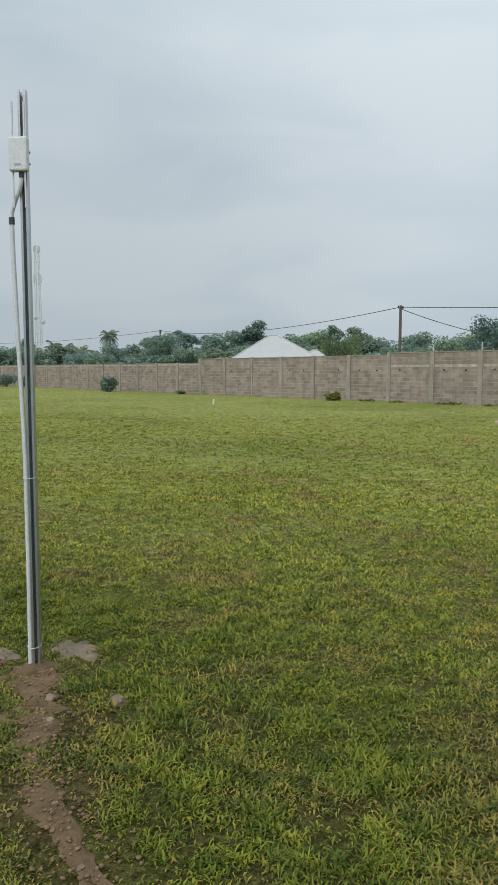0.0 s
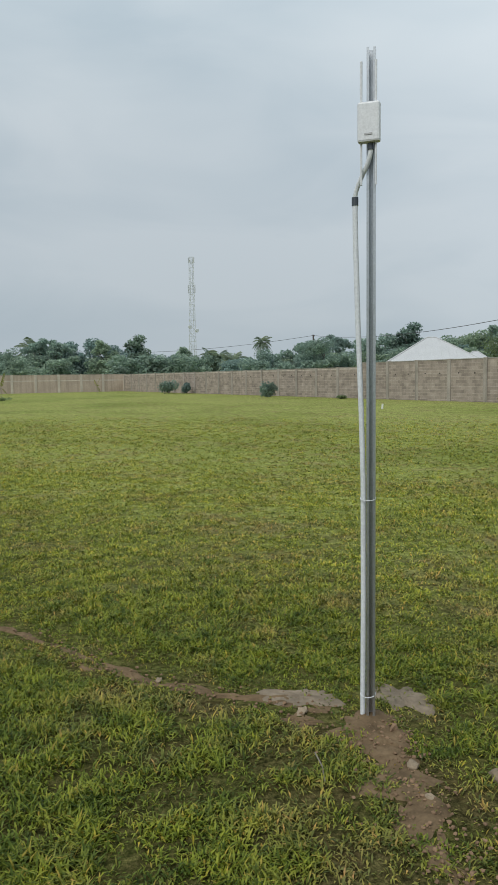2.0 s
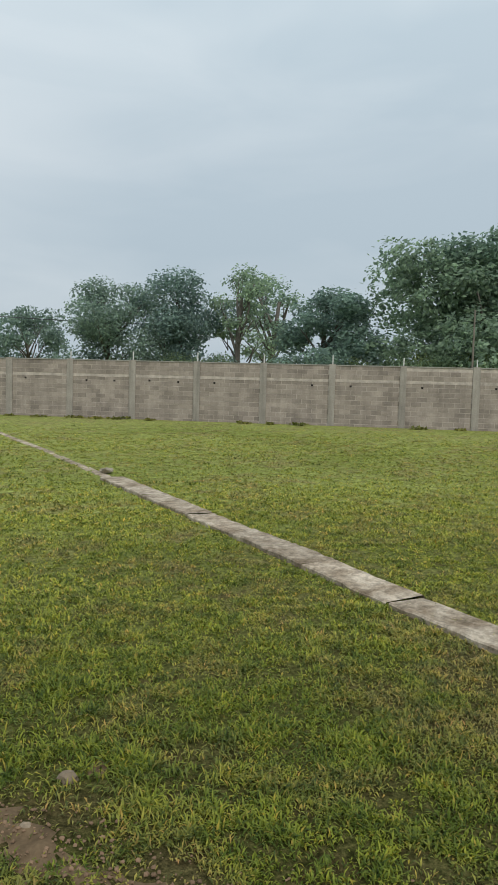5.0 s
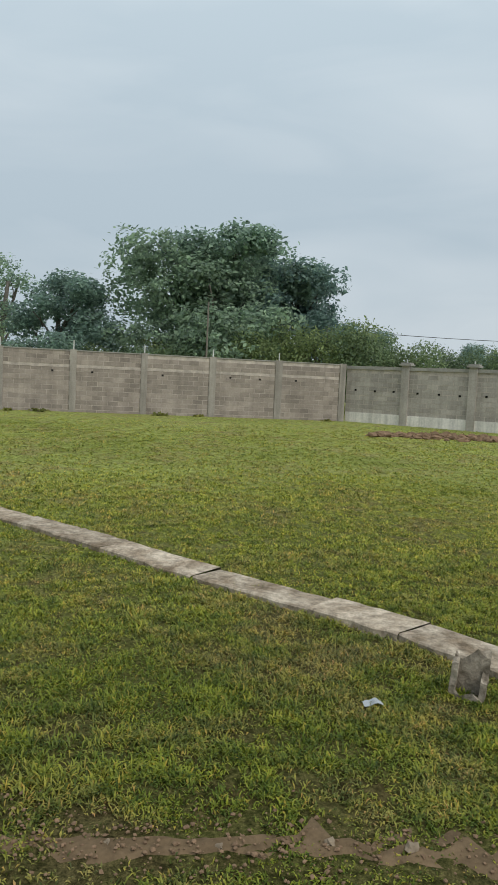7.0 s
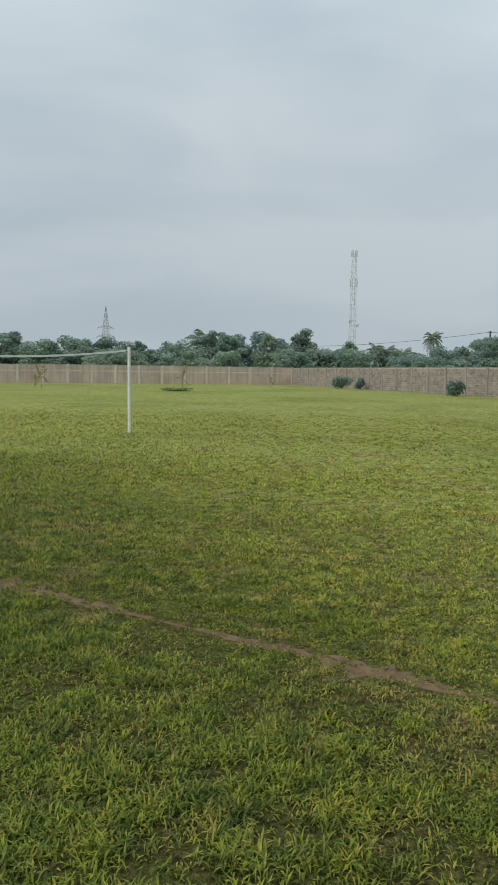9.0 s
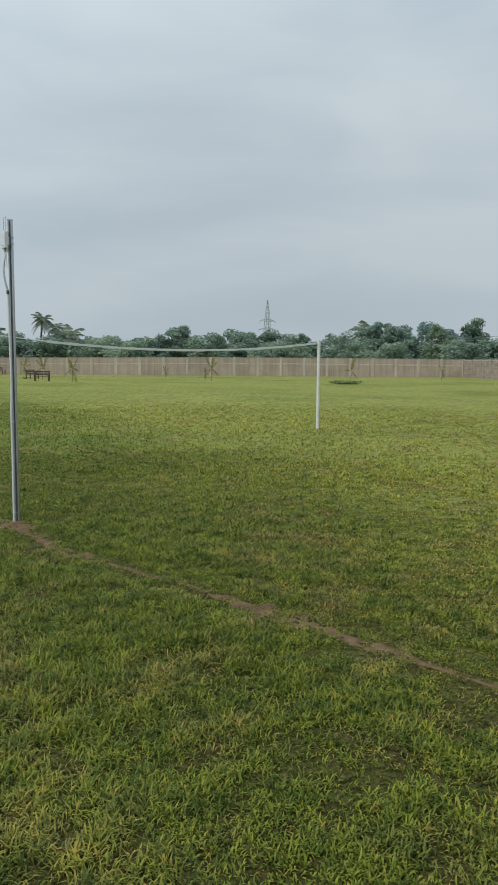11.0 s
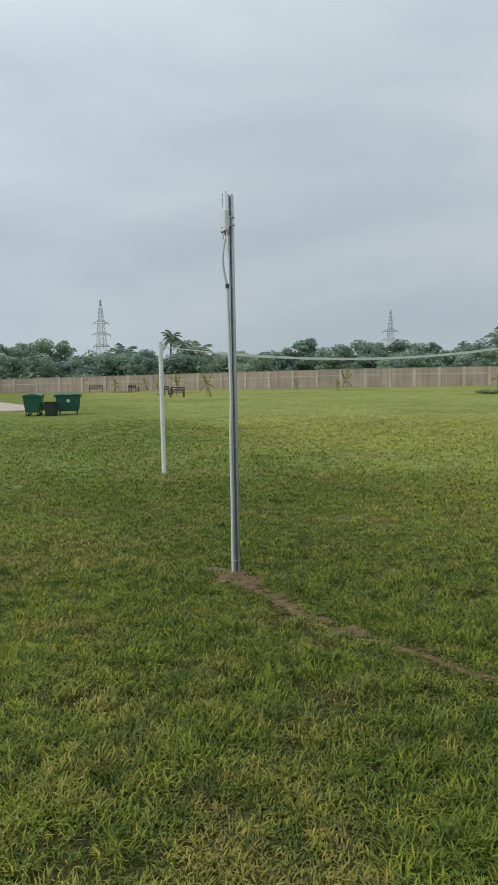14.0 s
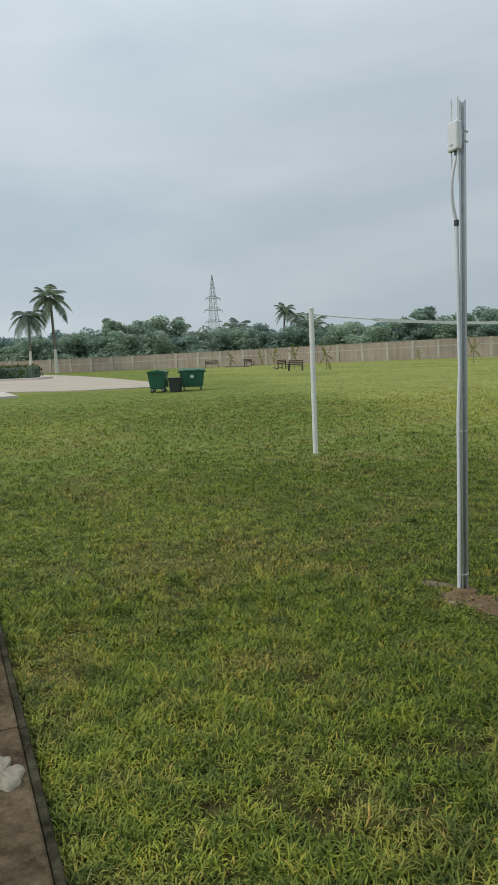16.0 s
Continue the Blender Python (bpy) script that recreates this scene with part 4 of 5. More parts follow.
def broad_tree(name, seed, height, spread, leaves, leaf_size, mat, clear=0.25, lobes=9, sparse=0.75, label="", category="tree", tall=1.0, rosette=0):
    rng, nr = random.Random(seed), np.random.RandomState(seed)
    root = empty(name, None, label, category)
    bm = bmesh.new()
    tr = height * 0.020 + 0.04
    top = (rng.uniform(-0.04, 0.04) * height, rng.uniform(-0.04, 0.04) * height, height * 0.72)
    stem = limb(bm, rng, (0, 0, -0.2), top, tr, tr * 0.35, 0.05, 8, 9)
    centres, radii = [], []
    for k in range(lobes):
        a = 2 * math.pi * (k / lobes) * 2.4 + rng.uniform(-0.5, 0.5)
        h = height * (clear + (0.86 - clear) * (k + 0.7) / lobes)
        q = 1 - abs((h / height - 0.55) / 0.62) ** 2 * 0.75
        rr = spread * 0.58 * q * rng.uniform(0.65, 1.1)
        c = Vector((math.cos(a) * rr, math.sin(a) * rr, h))
        s = stem[min(7, int(len(stem) * (h / height) * 0.8))]
        limb(bm, rng, s, c, tr * 0.42, tr * 0.10, 0.1)
        for j in range(2):
            limb(bm, rng, s.lerp(c, 0.6), c + Vector((rng.uniform(-1, 1), rng.uniform(-1, 1), rng.uniform(-0.2, 0.8))) * spread * 0.25, tr * 0.16, tr * 0.04, 0.1, 4, 5)
        lr = spread * rng.uniform(0.42, 0.60) * tall
        for j in range(3):
            off = Vector((rng.uniform(-1, 1), rng.uniform(-1, 1), rng.uniform(-0.6, 0.8))) * lr * 0.75
            centres.append(tuple(c + off))
            f = rng.uniform(0.55, 0.9)
            radii.append((lr * f, lr * f, lr * f * rng.uniform(0.55, 0.85)))
    part("trunk", bm, M["bark"], root, smooth=True)
    child("crown", array_mesh("crown", *leaf_cloud(nr, centres, radii, leaves, leaf_size, 0.5, sparse, rosette), M[mat]), root)
    return root


def palm(name, seed, height, fronds, flen, label, bole=0.14, droop=1.0, whitewash=0.0, rise=1.0, leaflets=26):
    rng = random.Random(seed)
    root = empty(name, None, label, "palm tree")
    bm = bmesh.new()
    lean = (rng.uniform(-0.06, 0.06) * height, rng.uniform(-0.06, 0.06) * height)
    n = 12
    pts = [Vector((lean[0] * (i / n) ** 1.6, lean[1] * (i / n) ** 1.6, -0.2 + (height + 0.2) * i / n)) for i in range(n + 1)]
    tube(bm, pts, [bole * (1.45 - 0.5 * min(1, 3 * i / n)) * (1 + 0.06 * (i % 2)) for i in range(n + 1)], 10)
    part("trunk", bm, M["palm_bark"], root, smooth=True)
    if whitewash:
        k = max(2, int(n * whitewash))
        bm = tube(bmesh.new(), pts[:k + 1], [bole * (1.45 - 0.5 * min(1, 3 * i / n)) * 1.09 for i in range(k + 1)], 10, False)
        part("whitewash", bm, M["limewash"], root, "limewashed lower trunk")
    head = pts[-1]
    for f in range(fronds):
        a = 2.4 * f + rng.uniform(-0.25, 0.25)
        up = (1.15 - 1.75 * f / fronds) * rise
        d = Vector((math.cos(a), math.sin(a), 0))
        L = flen * rng.uniform(0.85, 1.1)
        m = 12
        spine = []
        for i in range(m + 1):
            t = i / m
            spine.append(head + d * L * t * (0.94 - 0.18 * t) * (math.cos(up) * 0.35 + 0.65) + Vector((0, 0, L * (math.sin(up) * t - 0.62 * droop * t * t * (0.6 + 0.4 * math.cos(up))))))
        V, F = [], []
        side0 = Vector((-d.y, d.x, 0))
        for i in range(leaflets):
            t = 0.12 + 0.88 * i / (leaflets - 1)
            k = min(m - 1, int(t * m))
            p = spine[k].lerp(spine[k + 1], t * m - k)
            fwd = (spine[k + 1] - spine[k]).normalized()
            ll = L * 0.30 * math.sin(math.pi * (0.18 + 0.78 * t)) * rng.uniform(0.85, 1.1)
            for sgn in (-1, 1):
                tip = p + (side0 * sgn * 0.8 + fwd * 0.55 + Vector((0, 0, -0.30 - 0.25 * rng.random()))) * ll
                midp = p.lerp(tip, 0.5) + Vector((0, 0, 0.08 * ll))
                w = fwd * L * 0.017
                j = len(V)
                V += [tuple(p - w), tuple(p + w), tuple(midp + w * 1.2), tuple(midp - w * 1.2), tuple(tip), tuple(tip)]
                F += [(j, j + 1, j + 2, j + 3), (j + 3, j + 2, j + 4, j + 5)]
        V += [tuple(p + side0 * 0.02) for p in spine] + [tuple(p - side0 * 0.02) for p in spine]
        j = len(V) - 2 * len(spine)
        F += [(j + i, j + i + 1, j + len(spine) + i + 1, j + len(spine) + i) for i in range(m)]
        bm = bmesh.new()
        vs = [bm.verts.new(v) for v in V]
        for q in F:
            bm.faces.new([vs[i] for i in q])
        part("frond", bm, M["frond"], root)
    return root


def at_bearing(deg, dist):
    """A place by its bearing from the stretch of the walk that looks that way."""
    ox, oy = (0.6, -1.2) if deg > 40 else (2.2, -2.4) if deg > 14 else (1.3, -2.0) if deg > -12 else (-3.3, 0.9)
    return ox + math.sin(radians(deg)) * dist, oy + math.cos(radians(deg)) * dist


def put(ob, deg, dist, scale=1.0, turn=0.0, sink=0.0, wide=1.0, label=""):
    x, y = at_bearing(deg, dist)
    m = pose(x, y, gz(x, y) - sink, 0, 0, turn) @ Matrix.Diagonal((scale * wide, scale * wide, scale, 1))
    c = copy_thing(ob, m)
    if label:
        tagged(c, label)
    return c


def move(ob, deg, dist, scale=1.0, turn=0.0, wide=1.0):
    x, y = at_bearing(deg, dist)
    ob.matrix_world = pose(x, y, gz(x, y), 0, 0, turn) @ Matrix.Diagonal((scale * wide, scale * wide, scale, 1))
    return ob


def extent(ob):
    pts = [v.co for c in ob.children for v in c.data.vertices]
    zs = sorted(p.z for p in pts)
    xs, ys = sorted(p.x for p in pts), sorted(p.y for p in pts)
    lo, hi = int(len(pts) * 0.02), int(len(pts) * 0.98)
    cx, cy = (xs[lo] + xs[hi]) / 2, (ys[lo] + ys[hi]) / 2
    return zs[int(len(zs) * 0.995)], (xs[hi] - xs[lo] + ys[hi] - ys[lo]) / 4, Vector((cx, cy, 0))


def stand(ob, deg, dist, el, wide, turn=0.0, copy=False, label=""):
    """Set a tree so that its crown reaches the elevation el, wide metres across."""
    top, rad, mid = extent(ob)
    x, y = at_bearing(deg, dist)
    h = (1.67 - gz(x, y) + math.tan(radians(el)) * dist) / top
    w = wide / 2 / rad
    m = pose(x, y, gz(x, y), 0, 0, turn) @ Matrix.Diagonal((w, w, h, 1)) @ Matrix.Translation(-mid)
    if copy:
        ob = copy_thing(ob, m)
    else:
        ob.matrix_world = m
    return tagged(ob, label)


# trees close behind the block wall
big = broad_tree("broadleaf_tree", 11, 9.6, 4.3, 34000, 0.115, "leaf_a", 0.20, 13, 0.7, "large broad-leaved tree with a rounded airy crown behind the wall", tall=1.0, rosette=12)
stand(big, 77.6, 44, 10.6, 9.6, 20)
second = broad_tree("broadleaf_tree", 23, 8.6, 2.6, 15000, 0.11, "leaf_a", 0.28, 9, 0.7, "broad-leaved tree beside the large one behind the wall", rosette=10)
stand(second, 84.8, 46, 9.2, 5.4)
stand(second, 80.6, 45, 9.4, 5.6, 140, True)
cone = broad_tree("leafy_tree", 5, 7.2, 2.5, 17000, 0.09, "leaf_a", 0.15, 10, 0.65, "pointed dense green tree behind the wall", tall=1.0)
stand(cone, 67.6, 45, 7.6, 6.6)
dense = broad_tree("leafy_tree", 9, 8.2, 3.0, 17000, 0.095, "leaf_b", 0.15, 11, 0.65, "dense dark green tree behind the wall")
stand(dense, 51.0, 50, 7.7, 6.2)
stand(dense, 55.6, 51, 7.6, 5.6, 130, True, "dense dark green tree joined to its neighbour behind the wall")
wispy = broad_tree("sparse_tree", 31, 9.6, 2.3, 3200, 0.10, "leaf_a", 0.35, 9, 0.3, "tall sparse tree with thin branches behind the wall")
stand(wispy, 60.6, 50, 9.0, 3.8)
stand(wispy, 62.0, 54, 7.6, 4.0, 70, True)
umbrella = broad_tree("flat_topped_tree", 17, 6.4, 3.2, 5000, 0.12, "leaf_b", 0.45, 9, 0.6, "flat-topped spreading tree with open tiers behind the wall", tall=0.8)
stand(umbrella, 44.6, 56, 5.4, 4.8)
stand(umbrella, 36.6, 58, 3.6, 4.4, 100, True, "low spreading tree with light crown behind the wall")
shrub = broad_tree("shrub", 41, 3.4, 2.1, 8500, 0.062, "leaf_c", 0.0, 8, 0.6, "light green bushy shrub behind the wall", "shrub")
move(shrub, 74.5, 40, 1.05, 0)
for deg, dist, s, t in ((71.5, 42, 0.9, 40), (82.5, 40, 1.2, 80), (86.5, 41, 1.45, 170), (90.0, 41, 1.4, 250), (76.5, 41, 1.05, 10), (80.5, 42, 1.2, 200), (93.5, 42, 1.15, 300), (97.5, 44, 1.2, 20), (102, 44, 1.3, 90), (107, 46, 1.4, 200), (113, 46, 1.5, 30),
                        (64.0, 45, 0.95, 140), (57.0, 47, 1.0, 210), (46.5, 52, 0.9, 330), (39.0, 56, 0.9, 15), (33.0, 60, 0.95, 75), (79.5, 41, 1.0, 120)):
    put(shrub, deg, dist, s, t)
stand(shrub, 24.8, 74, 2.7, 3.6, 30, True, "rounded light green tree behind the wall")
for deg, dist, s, t in ((99, 52, 0.62, 60), (104, 56, 0.75, 140), (110, 52, 0.8, 220), (89.5, 52, 0.78, 30)):
    put(cone, deg, dist, s, t)

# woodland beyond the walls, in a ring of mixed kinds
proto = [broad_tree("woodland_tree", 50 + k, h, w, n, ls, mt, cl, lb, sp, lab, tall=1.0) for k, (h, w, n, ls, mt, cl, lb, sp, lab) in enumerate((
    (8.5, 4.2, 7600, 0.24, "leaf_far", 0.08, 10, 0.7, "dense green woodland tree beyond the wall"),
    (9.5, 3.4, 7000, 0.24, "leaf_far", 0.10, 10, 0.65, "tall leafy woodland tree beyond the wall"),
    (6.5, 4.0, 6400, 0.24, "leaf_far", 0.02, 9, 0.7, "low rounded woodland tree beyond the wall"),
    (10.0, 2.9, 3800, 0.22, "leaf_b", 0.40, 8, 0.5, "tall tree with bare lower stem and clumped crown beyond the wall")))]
oil = palm("oil_palm", 3, 4.6, 22, 3.6, "oil palm with dense arching fronds beyond the wall", 0.26, 0.9, 0, 1.0, 20)
coco = palm("coconut_palm", 8, 8.2, 20, 2.65, "coconut palm with tall thin trunk beyond the wall", 0.15, 1.0, 0, 1.0, 22)


def woodland():
    rng = random.Random(77)
    tops = [max(v.co.z for c in p.children for v in c.data.vertices) * 0.97 for p in (*proto, oil, coco)]
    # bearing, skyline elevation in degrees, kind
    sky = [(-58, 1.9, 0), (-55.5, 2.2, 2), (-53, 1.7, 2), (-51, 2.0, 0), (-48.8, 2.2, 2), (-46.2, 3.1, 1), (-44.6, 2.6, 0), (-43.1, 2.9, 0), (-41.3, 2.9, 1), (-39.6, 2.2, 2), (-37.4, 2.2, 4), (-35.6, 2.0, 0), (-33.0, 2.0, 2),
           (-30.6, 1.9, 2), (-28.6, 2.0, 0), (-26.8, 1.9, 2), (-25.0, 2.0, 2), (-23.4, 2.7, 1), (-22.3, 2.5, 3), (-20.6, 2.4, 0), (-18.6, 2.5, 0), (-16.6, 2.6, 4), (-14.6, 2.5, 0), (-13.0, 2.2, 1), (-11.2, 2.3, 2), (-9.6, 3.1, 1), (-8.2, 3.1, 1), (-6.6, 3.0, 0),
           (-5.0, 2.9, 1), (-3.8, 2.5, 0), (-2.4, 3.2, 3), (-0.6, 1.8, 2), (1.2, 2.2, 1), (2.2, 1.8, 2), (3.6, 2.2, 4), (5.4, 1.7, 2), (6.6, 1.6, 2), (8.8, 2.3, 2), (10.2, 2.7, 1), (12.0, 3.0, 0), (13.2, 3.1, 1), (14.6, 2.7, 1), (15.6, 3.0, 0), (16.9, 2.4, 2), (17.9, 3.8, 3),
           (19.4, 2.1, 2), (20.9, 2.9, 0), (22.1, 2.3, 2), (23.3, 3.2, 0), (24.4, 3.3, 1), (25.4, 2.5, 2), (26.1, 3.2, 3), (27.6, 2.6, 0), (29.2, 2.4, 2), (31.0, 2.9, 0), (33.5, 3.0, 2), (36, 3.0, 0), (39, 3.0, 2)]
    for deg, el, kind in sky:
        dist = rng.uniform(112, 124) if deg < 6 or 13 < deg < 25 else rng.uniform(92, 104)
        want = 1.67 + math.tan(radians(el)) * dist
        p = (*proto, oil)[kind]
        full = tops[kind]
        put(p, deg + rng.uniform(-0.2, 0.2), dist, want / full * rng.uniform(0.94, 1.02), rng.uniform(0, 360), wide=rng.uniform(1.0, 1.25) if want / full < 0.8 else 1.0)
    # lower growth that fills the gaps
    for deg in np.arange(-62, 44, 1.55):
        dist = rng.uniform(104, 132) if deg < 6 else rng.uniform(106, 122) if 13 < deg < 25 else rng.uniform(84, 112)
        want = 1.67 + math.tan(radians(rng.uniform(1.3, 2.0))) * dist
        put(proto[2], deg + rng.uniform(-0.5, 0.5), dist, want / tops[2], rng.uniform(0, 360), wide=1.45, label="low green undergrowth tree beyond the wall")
    for k in range(13):
        put(proto[k % 3], 116 + k * 14, rng.uniform(70, 95), rng.uniform(0.7, 1.0), rng.uniform(0, 360))
    for deg, el, p, dist, lab in ((7.5, 3.05, coco, 118, ""), (-33.35, 3.45, coco, 118, ""), (-32.2, 2.8, coco, 122, ""), (-31.2, 2.6, oil, 116, ""), (-36.8, 2.5, oil, 118, ""), (-44.2, 2.3, oil, 120, ""), (-10.0, 3.0, oil, 122, ""), (5.0, 1.9, oil, 112, "")):
        want = 1.67 + math.tan(radians(el)) * dist
        put(p, deg, dist, want / (tops[5] if p is coco else tops[4]), rng.uniform(0, 360))
    for j, p in enumerate((*proto, oil, coco)):
        x, y = at_bearing(-66 - 4 * j, 125)
        p.matrix_world = pose(x, y, gz(x, y))


woodland()
tall_palm = palm("coconut_palm", 15, 9.1, 20, 3.3, "tall coconut palm with limewashed trunk before the far wall", 0.16, 1.0, 0.4, 1.0, 26)
move(tall_palm, -50.5, 93, 1.0, 200)
short_palm = palm("coconut_palm", 19, 6.9, 18, 2.9, "shorter coconut palm with limewashed trunk before the far wall", 0.15, 1.25, 0.45, 0.8, 26)
move(short_palm, -52.3, 92, 1.0, 60)

# ---- saplings, bushes, weeds on the lawn ----


def sapling(at, h, seed, label, fronds=7):
    p = palm("young_palm", seed, h * 0.42, fronds, h * 0.62, label, 0.035, 0.5, 0, 1.3, 14)
    for c in p.children:
        if c.name.startswith("frond"):
            c.data.materials[0] = M["sapling_leaf"]
    p.matrix_world = pose(at[0], at[1], gz(*at), 0, 0, seed * 40) @ Matrix.Diagonal((0.6, 0.6, 1.05, 1))
    return tagged(p, category="sapling", group="young palms")


for k, (x, y, h) in enumerate(((-31.9, 49.6, 2.2), (-37.5, 54.0, 2.3), (-46.4, 64.3, 2.1), (-53.0, 71.4, 2.0), (-55.4, 68.9, 2.0), (-24.2, 59.5, 2.3), (-31.5, 66.0, 1.3), (-27.5, 66.5, 1.2))):
    sapling((x, y), h, 60 + k, "young palm sapling with upright yellow-green fronds in the lawn")
for k, (x, y, h) in enumerate(((-12.0, 59.3, 2.2), (-5.6, 72.0, 2.0))):
    s = sapling((x, y), h, 80 + k, "drooping thin yellowish sapling in the lawn", 4)


def bush(at, r, h, n, mat, seed, label, name="bush"):
    rng = np.random.RandomState(seed)
    root = empty(name, pose(at[0], at[1], gz(*at), 0, 0, 0), label, "bush")
    c = [(rng.uniform(-0.5, 0.5) * r, rng.uniform(-0.5, 0.5) * r, h * rng.uniform(0.3, 0.7)) for _ in range(7)]
    child("foliage", array_mesh("foliage", *leaf_cloud(rng, c, [(r * 0.55, r * 0.55, h * 0.36)] * 7, n, 0.09, 0.4, 0.6), M[mat]), root)
    bm = bmesh.new()
    for k in range(6):
        limb(bm, random.Random(seed + k), (0, 0, -0.05), c[k], 0.02, 0.006, 0.1, 3, 5)
    part("stems", bm, M["bark"], root)


bush((9.4, 54.2), 0.95, 1.25, 1500, "leaf_b", 1, "dark green bush in front of the block wall")
bush((1.5, 73.5), 1.3, 1.6, 1500, "leaf_b", 2, "dark leafy bush in front of the wall")
bush((3.3, 72.5), 0.7, 1.2, 700, "leaf_b", 3, "small dark bush in front of the wall")
bush((18.9, 33.4), 0.45, 0.5, 320, "sapling_leaf", 4, "small light green weed clump at the wall foot", "weed_clump")
bush((-11.8, 56.0), 1.5, 0.30, 700, "leaf_c", 5, "low green weed clump around a sapling", "weed_clump")
bush((13.4, 47.2), 0.45, 0.25, 180, "leaf_c", 6, "low weeds at the wall foot", "weed_clump")
rng = random.Random(44)
for k in range(20):
    p = BEND + STEP_NEAR * (rng.uniform(-0.5, 11.8)) + Vector((-0.35 - 0.25 * rng.random(), -0.12))
    bush(p, 0.2 + 0.5 * rng.random(), 0.05 + 0.10 * rng.random(), 36, "sapling_leaf", 20 + k, "low weeds growing along the wall foot", "weed_clump")

# ---- benches ----


def bench(at, yaw, label, w=1.7):
    root = empty("garden_bench", pose(at[0], at[1], gz(*at), 0, 0, yaw) @ Matrix.Diagonal((0.85, 0.85, 0.82, 1)), label, "bench", "garden benches")
    for k in range(4):
        part("seat_slat", one_box(0, -0.24 + 0.14 * k, 0.45, w, 0.11, 0.035, 0.006), M["bench"], root)
    for k in range(3):
        part("back_slat", one_box(0, 0.30 + 0.02 * k, 0.60 + 0.16 * k, w, 0.03, 0.11, 0.006), M["bench"], root)
    for x in (-w / 2 + 0.06, w / 2 - 0.06):
        part("front_leg", one_box(x, -0.26, 0.30, 0.08, 0.08, 0.66, 0.006), M["bench"], root)
        part("back_leg", one_box(x, 0.29, 0.45, 0.08, 0.08, 0.96, 0.006), M["bench"], root)
        part("armrest", one_box(x, 0.0, 0.64, 0.09, 0.62, 0.045, 0.006), M["bench"], root)
        part("side_rail", one_box(x, 0.0, 0.18, 0.05, 0.5, 0.06, 0.006), M["bench"], root)


bench((-34.6, 49.6), 24, "brown wooden garden bench with slatted back on the lawn", 1.35)
bench((-39.3, 55.2), 82, "brown wooden garden bench turned aside on the lawn", 1.3)
bench((-53.6, 69.9), 78, "brown wooden garden bench turned side on before the far wall", 1.4)
bench((-57.2, 67.6), 40, "low brown wooden garden bench before the plastered wall", 1.8)


def log_edge(a, b, label):
    root = empty("timber_edging", None, label, "edging")
    part("timber", one_tube([(*a, gz(*a) + 0.03), (*b, gz(*b) + 0.03)], 0.07, 8), M["bench"], root)


log_edge((-43.2, 59.4), (-39.6, 54.6), "dark timber edging lying in the grass")
log_edge((-55.0, 67.2), (-51.0, 66.4), "dark timber edging lying by the benches")

# ---- house behind the wall ----


def house():
    x, y = at_bearing(19.6, 92)
    root = empty("house", pose(x, y, gz(x, y), 0, 0, -14), "single-storey house with white metal hip roof behind the wall", "house")
    part("wall", one_box(0, 0, 1.45, 10.6, 8.6, 2.9), M["house"], root)

    def hip(name, w, d, z0, z1, ridge, cx=0.0, cy=0.0, n=14):
        bm = bmesh.new()
        lo = [bm.verts.new((cx + sx * w, cy + sy * d, z0)) for sx, sy in ((-1, -1), (1, -1), (1, 1), (-1, 1))]
        r0, r1 = bm.verts.new((cx - ridge, cy, z1)), bm.verts.new((cx + ridge, cy, z1))
        for f in ((lo[0], lo[1], r1, r0), (lo[1], lo[2], r1), (lo[2], lo[3], r0, r1), (lo[3], lo[0], r0)):
            bm.faces.new(f)
        under = [bm.verts.new((v.co.x, v.co.y, z0 - 0.16)) for v in lo]
        for k in range(4):
            bm.faces.new((lo[k], under[k], under[(k + 1) % 4], lo[(k + 1) % 4]))
        bm.faces.new(under[::-1])
        bmesh.ops.recalc_face_normals(bm, faces=bm.faces)
        roof = part(name, bm, M["roof"], root, "white metal sheet roof")
        corners = [(-1, -1, -1), (1, -1, 1), (1, 1, 1), (-1, 1, -1)]
        for sx, sy, e in corners:
            part("ridge_cap", one_tube([(cx + sx * w, cy + sy * d, z0 + 0.02), (cx + e * ridge, cy, z1 + 0.02)], 0.07, 6), M["roof"], roof)
        if ridge:
            part("ridge_cap", one_tube([(cx - ridge, cy, z1 + 0.02), (cx + ridge, cy, z1 + 0.02)], 0.07, 6), M["roof"], roof)
        for k in range(1, n):
            u = -1 + 2 * k / n
            t = min(1, (1 - abs(u)) * w / max(0.01, w - ridge))
            part("sheet_seam", one_tube([(cx + u * w, cy - d, z0 + 0.01), (cx + u * w, cy - d * (1 - t), z0 + (z1 - z0) * t + 0.01)], 0.022, 4), M["roof"], roof)
    hip("roof", 6.0, 5.0, 2.75, 6.05, 0.5)
    hip("porch_roof", 2.2, 2.4, 2.7, 4.3, 0.3, 5.4, 1.6, 6)
    for wx in (-3.2, 0.0, 3.2):
        w = part("window", one_box(wx, -4.31, 1.55, 1.2, 0.06, 1.1), M["white_paint"], root)
        part("pane", one_box(wx, -4.345, 1.55, 1.04, 0.02, 0.94), M["hole"], w)


house()

# ---- masts, pylons, cables ----


def strut(bm, a, b, r):
    tube(bm, [a, b], r, 4, False)


